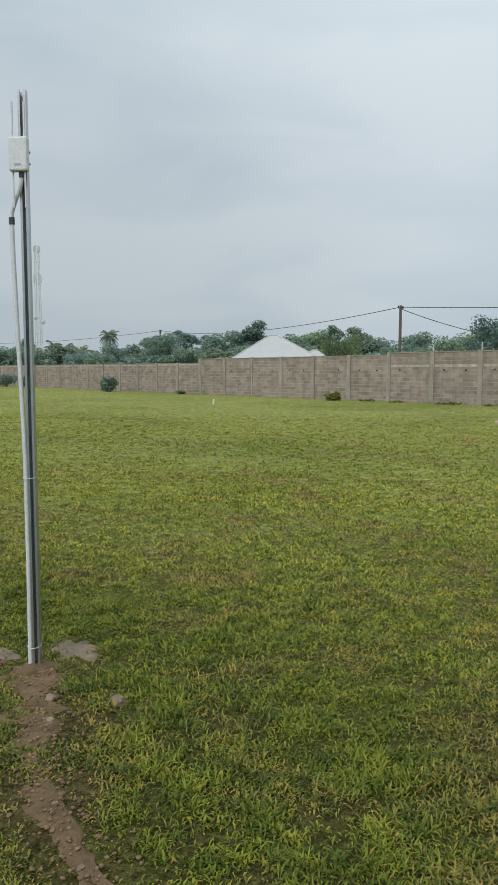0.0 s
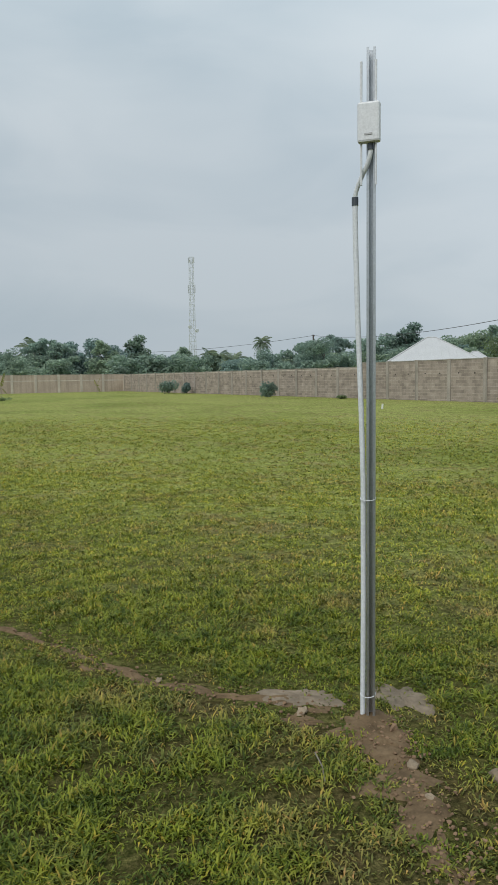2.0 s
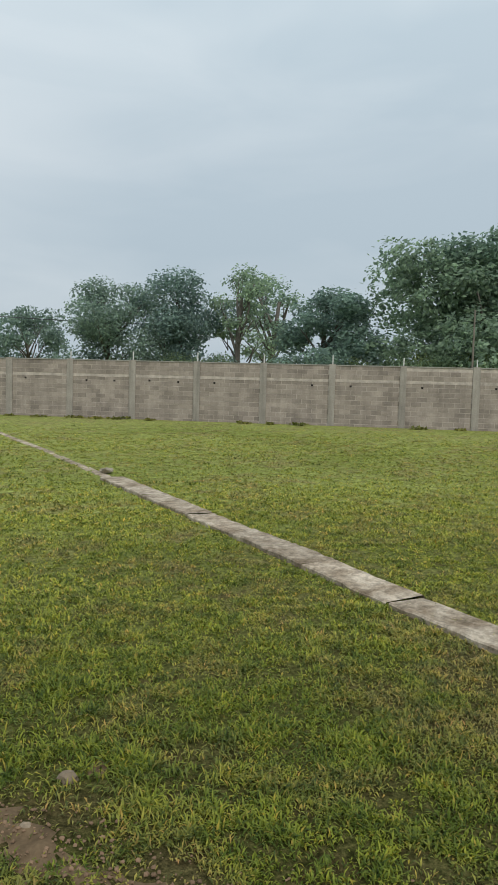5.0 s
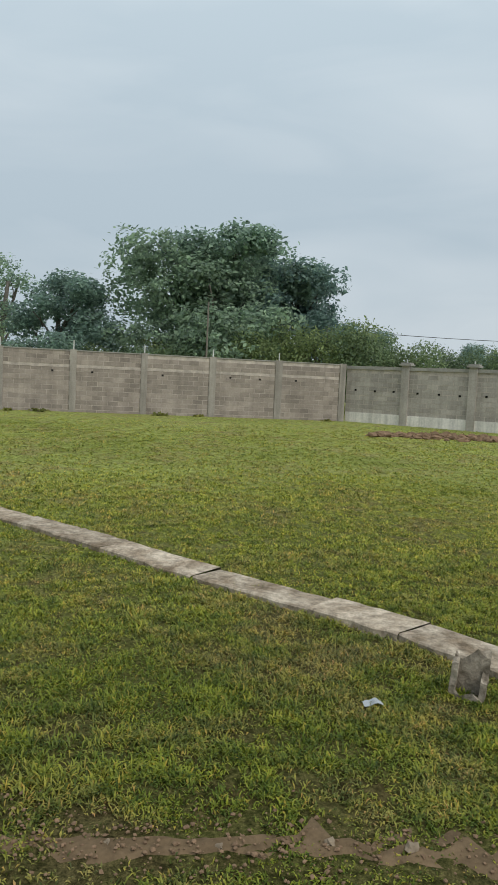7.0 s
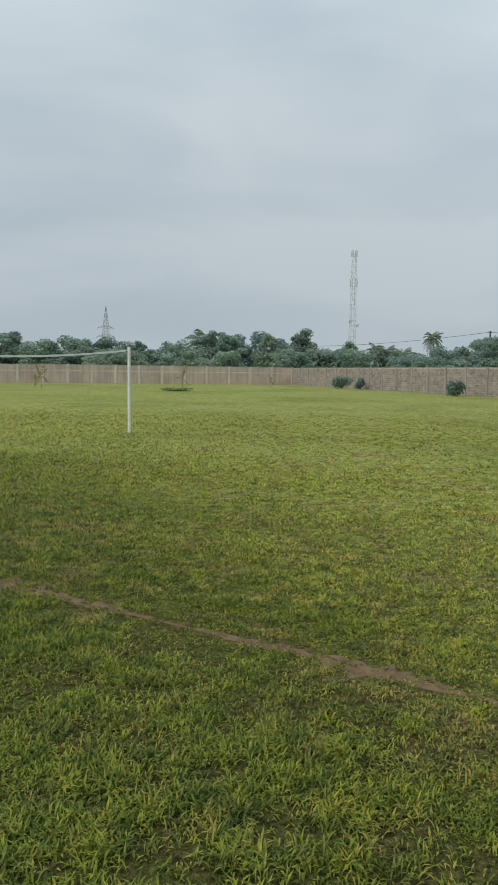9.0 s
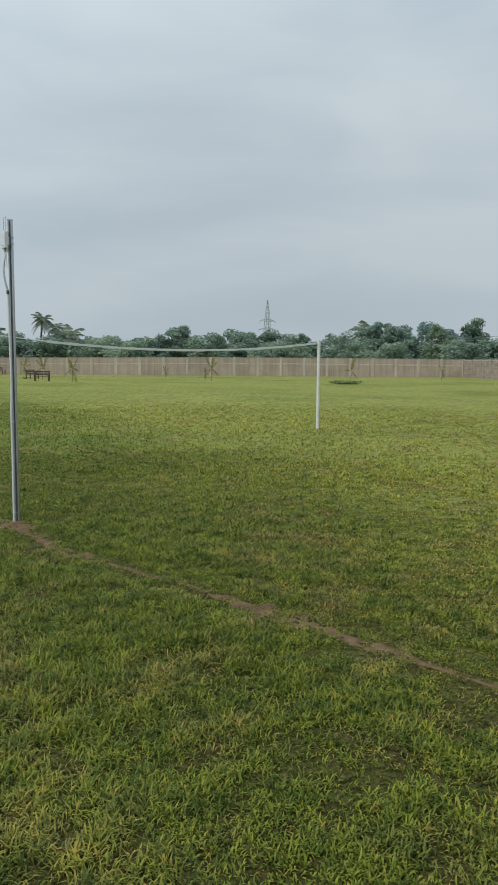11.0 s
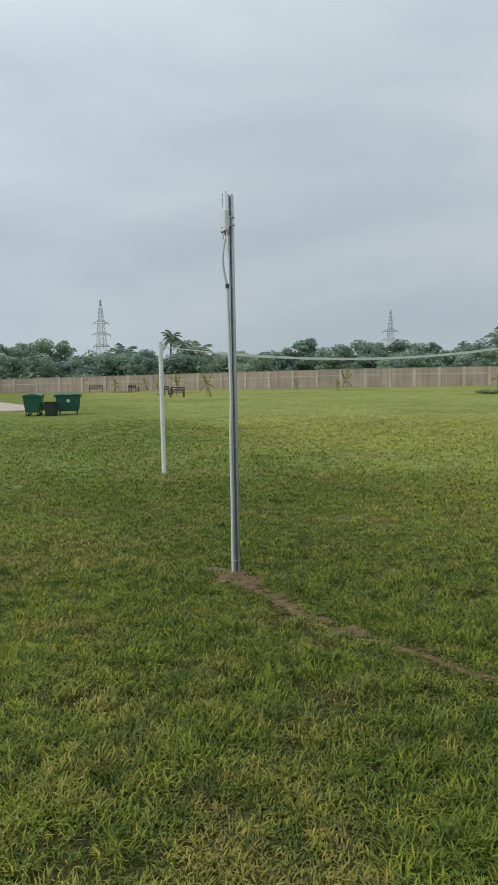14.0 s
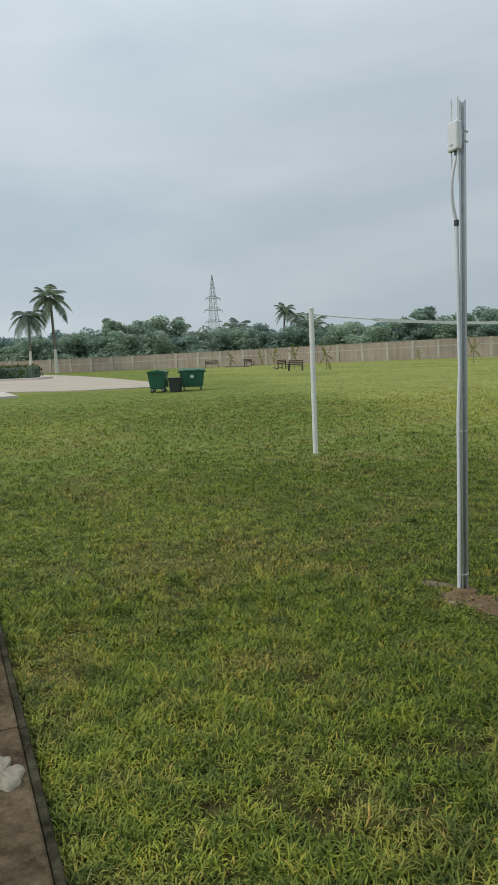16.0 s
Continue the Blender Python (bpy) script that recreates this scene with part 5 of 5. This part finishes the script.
def mast(deg, dist, height, foot, head, bays, r, label):
    x, y = at_bearing(deg, dist)
    root = empty("lattice_mast", pose(x, y, gz(x, y), 0, 0, 20), label, "mast")

    def corner(k, t):
        w = (foot + (head - foot) * t) / 2
        return Vector((w * (1, -1, -1, 1)[k], w * (1, 1, -1, -1)[k], height * t))
    for k in range(4):
        bm = bmesh.new()
        strut(bm, corner(k, 0), corner(k, 1), r)
        part("leg", bm, M["lattice"], root)
    for i in range(bays):
        bm = bmesh.new()
        for k in range(4):
            a, b = (corner(k, i / bays), corner((k + 1) % 4, (i + 1) / bays)) if i % 2 else (corner((k + 1) % 4, i / bays), corner(k, (i + 1) / bays))
            strut(bm, a, b, r * 0.6)
            strut(bm, corner(k, (i + 1) / bays), corner((k + 1) % 4, (i + 1) / bays), r * 0.6)
        part("bracing", bm, M["lattice"], root)
    for t in (0.975, 0.76, 0.74):
        for k in range(4):
            c = corner(k, t)
            part("panel_antenna", one_box(c.x * 1.3, c.y * 1.3, c.z, 0.22, 0.22, 1.7, 0.03), M["lattice"], root, "pale panel antenna")
    for t, s in ((0.42, 1), (0.20, -1), (0.45, -1)):
        c = corner(0, t)
        bm = bmesh.new()
        bmesh.ops.create_cone(bm, cap_ends=True, segments=18, radius1=0.6, radius2=0.5, depth=0.4)
        bmesh.ops.transform(bm, matrix=pose(s * (c.x + 0.4), -c.y - 0.3, c.z, 90), verts=bm.verts)
        part("dish", bm, M["lattice"], root, "pale drum dish antenna")


mast(1.70, 230, 38.6, 1.9, 1.0, 24, 0.065, "tall pale lattice radio mast with antennas beyond the trees")


def pylon(deg, dist, height, label, arms):
    x, y = at_bearing(deg, dist)
    root = empty("power_pylon", pose(x, y, gz(x, y), 0, 0, -deg + 25), label, "pylon", "power pylons")
    r = height * 0.0027
    prof = [(0.0, 0.085), (0.45, 0.046), (0.70, 0.032), (0.86, 0.018), (1.0, 0.003)]

    def half(t):
        for (t0, w0), (t1, w1) in zip(prof, prof[1:]):
            if t <= t1:
                return (w0 + (w1 - w0) * (t - t0) / (t1 - t0)) * height
        return prof[-1][1] * height

    def corner(k, t):
        w = half(t)
        return Vector((w * (1, -1, -1, 1)[k], w * (1, 1, -1, -1)[k], height * t))
    for k in range(4):
        bm = tube(bmesh.new(), [corner(k, t) for t, _ in prof], r, 4, False)
        part("leg", bm, M["lattice_grey"], root)
    n = 11
    for i in range(n):
        bm = bmesh.new()
        for k in range(4):
            strut(bm, corner(k, i / n), corner((k + 1) % 4, (i + 1) / n * 0.99), r * 0.55)
            strut(bm, corner((k + 1) % 4, i / n), corner(k, (i + 1) / n * 0.99), r * 0.55)
            strut(bm, corner(k, (i + 1) / n * 0.99), corner((k + 1) % 4, (i + 1) / n * 0.99), r * 0.5)
        part("bracing", bm, M["lattice_grey"], root)
    for t, w in arms:
        bm = bmesh.new()
        for s in (-1, 1):
            tip = Vector((s * w * height, 0, height * t))
            for k in range(4):
                strut(bm, corner(k, t), tip, r * 0.7)
                strut(bm, corner(k, min(0.99, t + 0.035)), tip, r * 0.6)
            strut(bm, tip, tip - Vector((0, 0, 0.03 * height)), r * 0.9)
        part("cross_arm", bm, M["lattice_grey"], root)


pylon(-38.45, 260, 28.6, "grey steel power pylon standing behind the trees", ((0.72, 0.10), (0.58, 0.12), (0.44, 0.11)))
pylon(-16.35, 330, 29.4, "grey steel power pylon half hidden by woodland", ((0.68, 0.13), (0.55, 0.15), (0.42, 0.13)))


def pole(deg, dist, h, r, label, arm=True, mat="wood_pole"):
    x, y = at_bearing(deg, dist)
    root = empty("utility_pole", pose(x, y, gz(x, y), 0, 0, 10), label, "utility pole")
    part("shaft", one_tube([(0, 0, -0.2), (0, 0, h)], [r * 1.25, r * 0.85], 10), M[mat], root)
    if arm:
        part("cross_arm", one_box(0, -0.02, h - 0.18, 0.5, 0.09, 0.09, 0.01), M[mat], root)
        for s in (-0.2, 0.2):
            part("insulator", one_tube([(s, 0, h - 0.13), (s, 0, h - 0.02)], 0.04, 8), M["rubber"], root)
    return Vector((x, y, gz(x, y) + h))


p_far = pole(11.25, 108, 7.6, 0.13, "grey wooden utility pole among far trees")
p_mid = pole(29.7, 54, 6.25, 0.11, "grey wooden utility pole behind the block wall")
p_thin = pole(78.1, 36.5, 5.3, 0.045, "thin pale bamboo pole leaning in the tree", False, "palm_bark")
p_tree = pole(76.5, 60, 6.9, 0.11, "grey wooden utility pole hidden in the tree")
p_end = pole(112, 75, 6.6, 0.11, "grey wooden utility pole beyond the wall")
p_start = pole(-8.0, 150, 7.4, 0.13, "grey wooden utility pole among far trees")
pole(-27.6, 112, 4.4, 0.07, "slim grey street lamp pole behind the far wall", True, "lattice_grey")


def cable(a, b, sag, label):
    pts = [a.lerp(b, i / 16) - Vector((0, 0, sag * 4 * (i / 16) * (1 - i / 16))) for i in range(17)]
    root = empty("overhead_cable", None, label, "cable", "overhead cables")
    part("wire", one_tube(pts, 0.026, 5), M["wire"], root)


drop = Vector((0, 0, 0.12))
cable(p_start - drop, p_far - drop, 1.2, "dark overhead cable running between poles")
cable(p_far - drop, p_mid - drop, 1.0, "dark overhead cable sagging from pole to pole")
cable(p_mid - drop, p_tree - drop, 0.8, "dark overhead cable running into the trees")
cable(p_tree - drop, p_end - drop, 0.7, "dark overhead cable leaving the trees")
cable(p_mid - drop * 2, Vector((*at_bearing(38, 66), 4.4)), 0.3, "dark service cable dropping from the pole")

# ---- small things on the ground ----


def chunk(name, at, size, seed, mat, label, category, sink=0.3):
    rng = random.Random(seed)
    bm = bmesh.new()
    bmesh.ops.create_icosphere(bm, subdivisions=2, radius=1.0)
    for v in bm.verts:
        v.co *= 0.72 + 0.5 * noise.noise(v.co * 1.3 + Vector((seed * 3.1, 0, 0))) + rng.uniform(-0.04, 0.04)
        v.co.x *= size[0] / 2
        v.co.y *= size[1] / 2
        v.co.z *= size[2] / 2
    me = bpy.data.meshes.new(name)
    bm.to_mesh(me)
    bm.free()
    me.materials.append(M[mat])
    ob = new(name, me)
    ob.matrix_world = pose(at[0], at[1], gz(*at) + size[2] * (0.5 - sink), rng.uniform(-8, 8), rng.uniform(-8, 8), rng.uniform(0, 360))
    return tagged(ob, label, category)


chunk("stone", (3.33, 0.46), (0.12, 0.10, 0.07), 2, "stone", "pale brown stone lying in the grass", "stone")
chunk("stone", (3.02, 0.93), (0.09, 0.05, 0.06), 4, "clod", "brown soil lump at the pole foot", "stone")
chunk("slab_fragment", (11.55, 7.28), (0.50, 0.32, 0.16), 9, "rubble", "broken piece of concrete lying on the path end", "rubble", 0.1)
chunk("stone", (2.62, 1.16), (0.10, 0.07, 0.04), 5, "stone", "flat grey stone on the soil", "stone")
for k, (x, y) in enumerate(((3.05, -0.75), (3.16, -1.15), (3.2, -1.45), (2.98, -0.35), (2.99, 0.35), (-6.05, 6.02), (-5.9, 6.1), (1.9, 1.62), (3.0, 0.6))):
    s = 0.035 + 0.02 * (k % 3)
    chunk("pebble", (x, y), (s * 1.3, s, s * 0.7), 30 + k, "stone", "small grey-brown pebble on bare soil", "stone")


def clods():
    """Turned earth in a low heap before the corner of the wall."""
    rng = random.Random(14)
    V, F = [], []
    base = bmesh.new()
    bmesh.ops.create_icosphere(base, subdivisions=2, radius=1.0)
    co = [v.co.copy() for v in base.verts]
    fs = [[v.index for v in f.verts] for f in base.faces]
    base.free()
    for _ in range(210):
        t = rng.random()
        x, y = 25.0 + 2.4 * rng.random() * t ** 0.5 + rng.gauss(0, 0.2), -1.7 - 5.4 * t
        x += 0.2 * t
        s = rng.uniform(0.06, 0.19)
        off = len(V)
        ph = Vector((rng.uniform(0, 50), 0, 0))
        for c in co:
            q = c * s * (0.7 + 0.5 * noise.noise(c * 1.4 + ph))
            V.append((x + q.x * 1.4, y + q.y * 1.4, gz(x, y) + s * 0.25 + q.z * 0.8))
        F += [[off + i for i in f] for f in fs]
    ob = new("soil_heap", array_mesh("soil_heap", V, F, M["clod"]))
    tagged(ob, "low heap of reddish brown turned soil clods", "soil", kind="stuff")


clods()


def broken_block(at):
    """A hollow concrete block broken open, standing on end in the grass."""
    root = empty("broken_block", pose(at[0], at[1], gz(*at) - 0.02, 4, 5, -104), "broken hollow concrete block standing on end beside the path", "block")
    root.scale = (0.74, 0.74, 0.80)
    rng = random.Random(2)
    for nm, a in (("back_web", (0.0, 0.085, 0.15, 0.26, 0.045, 0.32)), ("side_web", (-0.108, 0.0, 0.14, 0.045, 0.15, 0.30)), ("side_web", (0.110, 0.01, 0.10, 0.045, 0.15, 0.22)), ("front_web", (0.02, -0.075, 0.035, 0.20, 0.035, 0.10))):
        bm = one_box(*a)
        bmesh.ops.subdivide_edges(bm, edges=list(bm.edges), cuts=4, use_grid_fill=True)
        for v in bm.verts:
            top = max(0, v.co.z - a[2]) / (a[5] / 2)
            v.co += Vector((noise.noise(v.co * 14), noise.noise(v.co * 14 + Vector((7, 0, 0))), 0)) * 0.008
            v.co.z += top * 0.13 * noise.noise(Vector((v.co.x * 9, v.co.y * 9, 3.3)))
        part(nm, bm, M["rubble"], root)


broken_block((4.66, -1.85))


def wrapper(at, yaw, label, L=0.15):
    root = empty("plastic_wrapper", pose(at[0], at[1], gz(*at) + 0.035, 8, -6, yaw), label, "litter")
    bm = bmesh.new()
    bmesh.ops.create_grid(bm, x_segments=12, y_segments=6, size=0.5)
    for v in bm.verts:
        v.co.x *= L
        v.co.y *= L * 0.4
        v.co.z = 0.02 * noise.noise(v.co * 26) + 0.05 * (0.25 - abs(v.co.x / L)) * 0.6
    r = bmesh.ops.solidify(bm, geom=list(bm.faces), thickness=0.002)
    part("film", bm, M["litter"], root)


wrapper((4.37, -1.33), -70, "crumpled white plastic wrapper lying in the grass", 0.11)


def peg(at):
    root = empty("marker_peg", pose(at[0], at[1], gz(*at), 2, 3, 0), "short white marker peg in the lawn", "peg")
    part("shaft", one_tube([(0, 0, -0.05), (0, 0, 0.24), (0, 0, 0.25)], [0.045, 0.045, 0.035], 10), M["white_paint"], root)


peg((11.75, 31.4))
part("stick", one_tube([(0, 0, 0.012), (0.01, 0.08, 0.03), (0.0, 0.17, 0.045)], 0.0032, 5), M["palm_bark"], empty("dry_stick", pose(2.60, 0.51, gz(2.6, 0.5), 0, 0, 3), "thin dry stick lying in the grass", "stick"))

# ---- grass ----
WAY = [(2.9, -3.1), (2.3, -2.5), (1.1, -1.8), (0.1, -1.1), (-1.2, -0.3), (-2.3, 0.3), (-3.2, 0.95), (-4.4, 1.65)]


def bare(x, y):
    """How bare the lawn is: 1 on soil, cement, path and walkway."""
    b = np.zeros_like(x)
    broken = 0.3 + 0.7 * smooth01(0.34, 0.58, value_noise(x, y, 0.13, 9))
    wob = 0.06 * np.sin(x * 11.3 + y * 5.1) + 0.05 * np.sin(x * 4.7 - y * 9.2)
    for a, c in zip(TRENCH, TRENCH[1:]):
        b = np.maximum(b, broken * smooth01(0.14, 0.06, seg_dist(x, y, a, c) + wob * 0.7))
    for a, c in zip(TRAIL, TRAIL[1:]):
        b = np.maximum(b, (0.35 + 0.65 * broken) * smooth01(0.20, 0.09, seg_dist(x, y, a, c) + wob))
    for (cx, cy), rx, ry, turn in PATCHES[:6]:
        b = np.maximum(b, 0.97 * smooth01(1.05, 0.7, np.hypot((x - cx) / rx, (y - cy) / ry) + wob))
    for (cx, cy), rx, ry, turn in PATCHES[6:]:
        b = np.maximum(b, broken * smooth01(1.1, 0.5, np.hypot(x - cx, y - cy) / ((rx + ry) / 2) + wob))
    for a, c in zip(PATH_LINE[3:], PATH_LINE[4:]):
        b = np.maximum(b, (seg_dist(x, y, a, c) < 0.20).astype(float))
    for a, c in zip(PATH_LINE[:3], PATH_LINE[1:4]):
        b = np.maximum(b, (seg_dist(x, y, a, c) < 0.10).astype(float))
    s = (x - KERB_A[0]) * KERB_DIR.x + (y - KERB_A[1]) * KERB_DIR.y
    o = -(x - KERB_A[0]) * KERB_DIR.y + (y - KERB_A[1]) * KERB_DIR.x
    return np.maximum(b, ((o < 0.01) & (o > -1.6) & (s > -6) & (s < 9.3)).astype(float))


def value_noise(x, y, cell, seed):
    rng = np.random.RandomState(seed)
    g = rng.uniform(0, 1, (256, 256))
    u, v = x / cell + 100.3, y / cell + 80.7
    i, j = np.floor(u).astype(int), np.floor(v).astype(int)
    fu, fv = u - i, v - j
    fu, fv = fu * fu * (3 - 2 * fu), fv * fv * (3 - 2 * fv)
    i, j = i % 255, j % 255
    return (g[i, j] * (1 - fu) + g[i + 1, j] * fu) * (1 - fv) + (g[i, j + 1] * (1 - fu) + g[i + 1, j + 1] * fu) * fv


def grass(name, lo, hi, tufts, blades, length, width, seed, label, flat=(0.5, 1.5), spread=0.03, simple_blade=True):
    """Tufts of bent blades between two distances from the way."""
    rng = np.random.RandomState(seed)
    floor = 0.2 if hi < 8 else 0.42
    X, Y = [], []
    got = 0
    while got < tufts:
        x = rng.uniform(-5 - hi, 4 + hi, tufts * 3)
        y = rng.uniform(-6, 3 + hi, tufts * 3)
        d = np.min([seg_dist(x, y, a, b) for a, b in zip(WAY, WAY[1:])], 0)
        clump = 0.5 * value_noise(x, y, 0.13, 11) + 0.28 * value_noise(x, y, 0.42, 3) + 0.22 * value_noise(x, y, 1.7, 4)
        thin = floor + (1 - floor) * smooth01(0.34, 0.60, clump + 0.10 * smooth01(-0.5, -4.0, x))
        keep = (d > lo) & (d < hi) & (rng.uniform(0, 1, len(x)) < thin * (1 - 0.90 * bare(x, y)) * smooth01(hi, hi * 0.62, d)) & ((x - KERB_A[0]) * -KERB_DIR.y + (y - KERB_A[1]) * KERB_DIR.x > -0.35)
        X.append(x[keep])
        Y.append(y[keep])
        got += keep.sum()
    x, y = np.concatenate(X)[:tufts], np.concatenate(Y)[:tufts]
    lush = 0.5 * smooth01(0.35, 0.75, value_noise(x, y, 0.8, 5)) + 0.5 * smooth01(0.35, 0.7, value_noise(x, y, 0.13, 11))
    n = tufts * blades
    x, y, lush = np.repeat(x, blades), np.repeat(y, blades), np.repeat(lush, blades)
    ang = rng.uniform(0, 2 * np.pi, n)
    L = length * rng.uniform(0.45, 1.25, n) * (0.65 + 0.6 * lush)
    west = smooth01(-0.5, -4.0, x)
    trod = np.min([seg_dist(x, y, a, b) for line in (TRENCH, TRAIL) for a, b in zip(line, line[1:])], 0)
    L = L * (1 + 0.35 * west) * (0.55 + 0.45 * smooth01(0.06, 0.42, trod))
    W = width * rng.uniform(0.7, 1.3, n) * (1 - 0.18 * west)
    lean = rng.uniform(flat[0], flat[1], n)
    dx, dy = np.cos(ang), np.sin(ang)
    r0 = rng.uniform(0, spread, n)
    pa = rng.uniform(0, 2 * np.pi, n)
    bx, by = x + np.cos(pa) * r0, y + np.sin(pa) * r0
    bz = ground_z(bx, by) - 0.003
    out1, up1 = L * 0.55 * np.sin(lean * 0.6), L * 0.55 * np.cos(lean * 0.6)
    out2, up2 = out1 + L * 0.45 * np.sin(lean * 1.25), up1 + L * 0.45 * np.cos(lean * 1.25)
    sx, sy = -dy * W / 2, dx * W / 2
    V = np.empty((n, 5, 3), np.float32)
    V[:, 0] = np.stack([bx - sx * 0.7, by - sy * 0.7, bz], 1)
    V[:, 1] = np.stack([bx + sx * 0.7, by + sy * 0.7, bz], 1)
    V[:, 2] = np.stack([bx + dx * out1 + sx, by + dy * out1 + sy, bz + up1], 1)
    V[:, 3] = np.stack([bx + dx * out1 - sx, by + dy * out1 - sy, bz + up1], 1)
    V[:, 4] = np.stack([bx + dx * out2, by + dy * out2, bz + up2], 1)
    i = np.arange(n)[:, None] * 5
    if simple_blade:
        V[:, 0] = (V[:, 0] + V[:, 1]) / 2
        V = V[:, (0, 2, 4, 3)]
        F = (np.arange(n)[:, None] * 4 + np.array([[0, 1, 2, 3]])).reshape(-1, 4)
    else:
        F = np.concatenate([i + np.array([[0, 1, 2]]), i + np.array([[0, 2, 3]]), i + np.array([[3, 2, 4]])], 1).reshape(-1, 3)
    tagged(new(name, array_mesh(name, V.reshape(-1, 3), F, M["blade"])), label, "grass", kind="stuff")


grass("grass", 0.3, 6.2, 185000, 4, 0.056, 0.0078, 1, "short broad-bladed lawn grass with dry blades", (0.6, 1.75), 0.032)
grass("grass", 3.8, 13, 100000, 4, 0.050, 0.0130, 2, "short lawn grass with dry patches", (0.6, 1.5), 0.045)
grass("grass", 8.5, 30, 60000, 4, 0.060, 0.0220, 3, "lawn grass thinning into the distance", (0.7, 1.5), 0.09)


def crumbs():
    """Small lumps of loose soil along the trench and the trail."""
    rng = random.Random(31)
    bm = bmesh.new()
    bmesh.ops.create_icosphere(bm, subdivisions=1, radius=1.0)
    co, fs = [v.co.copy() for v in bm.verts], [[v.index for v in f.verts] for f in bm.faces]
    bm.free()
    V, F = [], []
    spots = [(a, b, 0.07) for a, b in zip(TRENCH, TRENCH[1:])] * 2 + [(a, b, 0.11) for a, b in zip(TRAIL[:-1], TRAIL[1:])] * 9 + [((2.8, 0.9), (3.05, 1.0), 0.1)] * 5 + [((-6.15, 6.1), (-5.8, 6.25), 0.12)] * 6
    for a, b, w in spots:
        for _ in range(11):
            t = rng.random()
            x, y = a[0] + (b[0] - a[0]) * t + rng.gauss(0, w), a[1] + (b[1] - a[1]) * t + rng.gauss(0, w)
            r = 0.003 + 0.008 * rng.random() ** 2.2
            ph, off = Vector((rng.uniform(0, 60), 0, 0)), len(V)
            for c in co:
                q = c * r * (0.8 + 0.6 * noise.noise(c + ph))
                V.append((x + q.x * 1.3, y + q.y * 1.3, gz(x, y) + 0.010 + r * 0.3 + q.z * 0.8))
            F += [[off + i for i in f] for f in fs]
    tagged(new("soil_crumbs", array_mesh("soil_crumbs", V, F, M["clod"])), "loose brown soil crumbs scattered along the trench", "soil", kind="stuff")


crumbs()

# ---- single blocks of the nearest bays ----
BLOCK_MESH = {}
for m, w in near_blocks:
    key = round(w, 2)
    if key not in BLOCK_MESH:
        c = ([], [])
        add_box(*c, Matrix.Identity(4), -w / 2, w / 2, 0.0, 0.018, -0.086, 0.086)
        BLOCK_MESH[key] = array_mesh("block", *c, M["block_single"])
    ob = new("block", BLOCK_MESH[key])
    ob.parent = east_wall
    ob.matrix_world = m
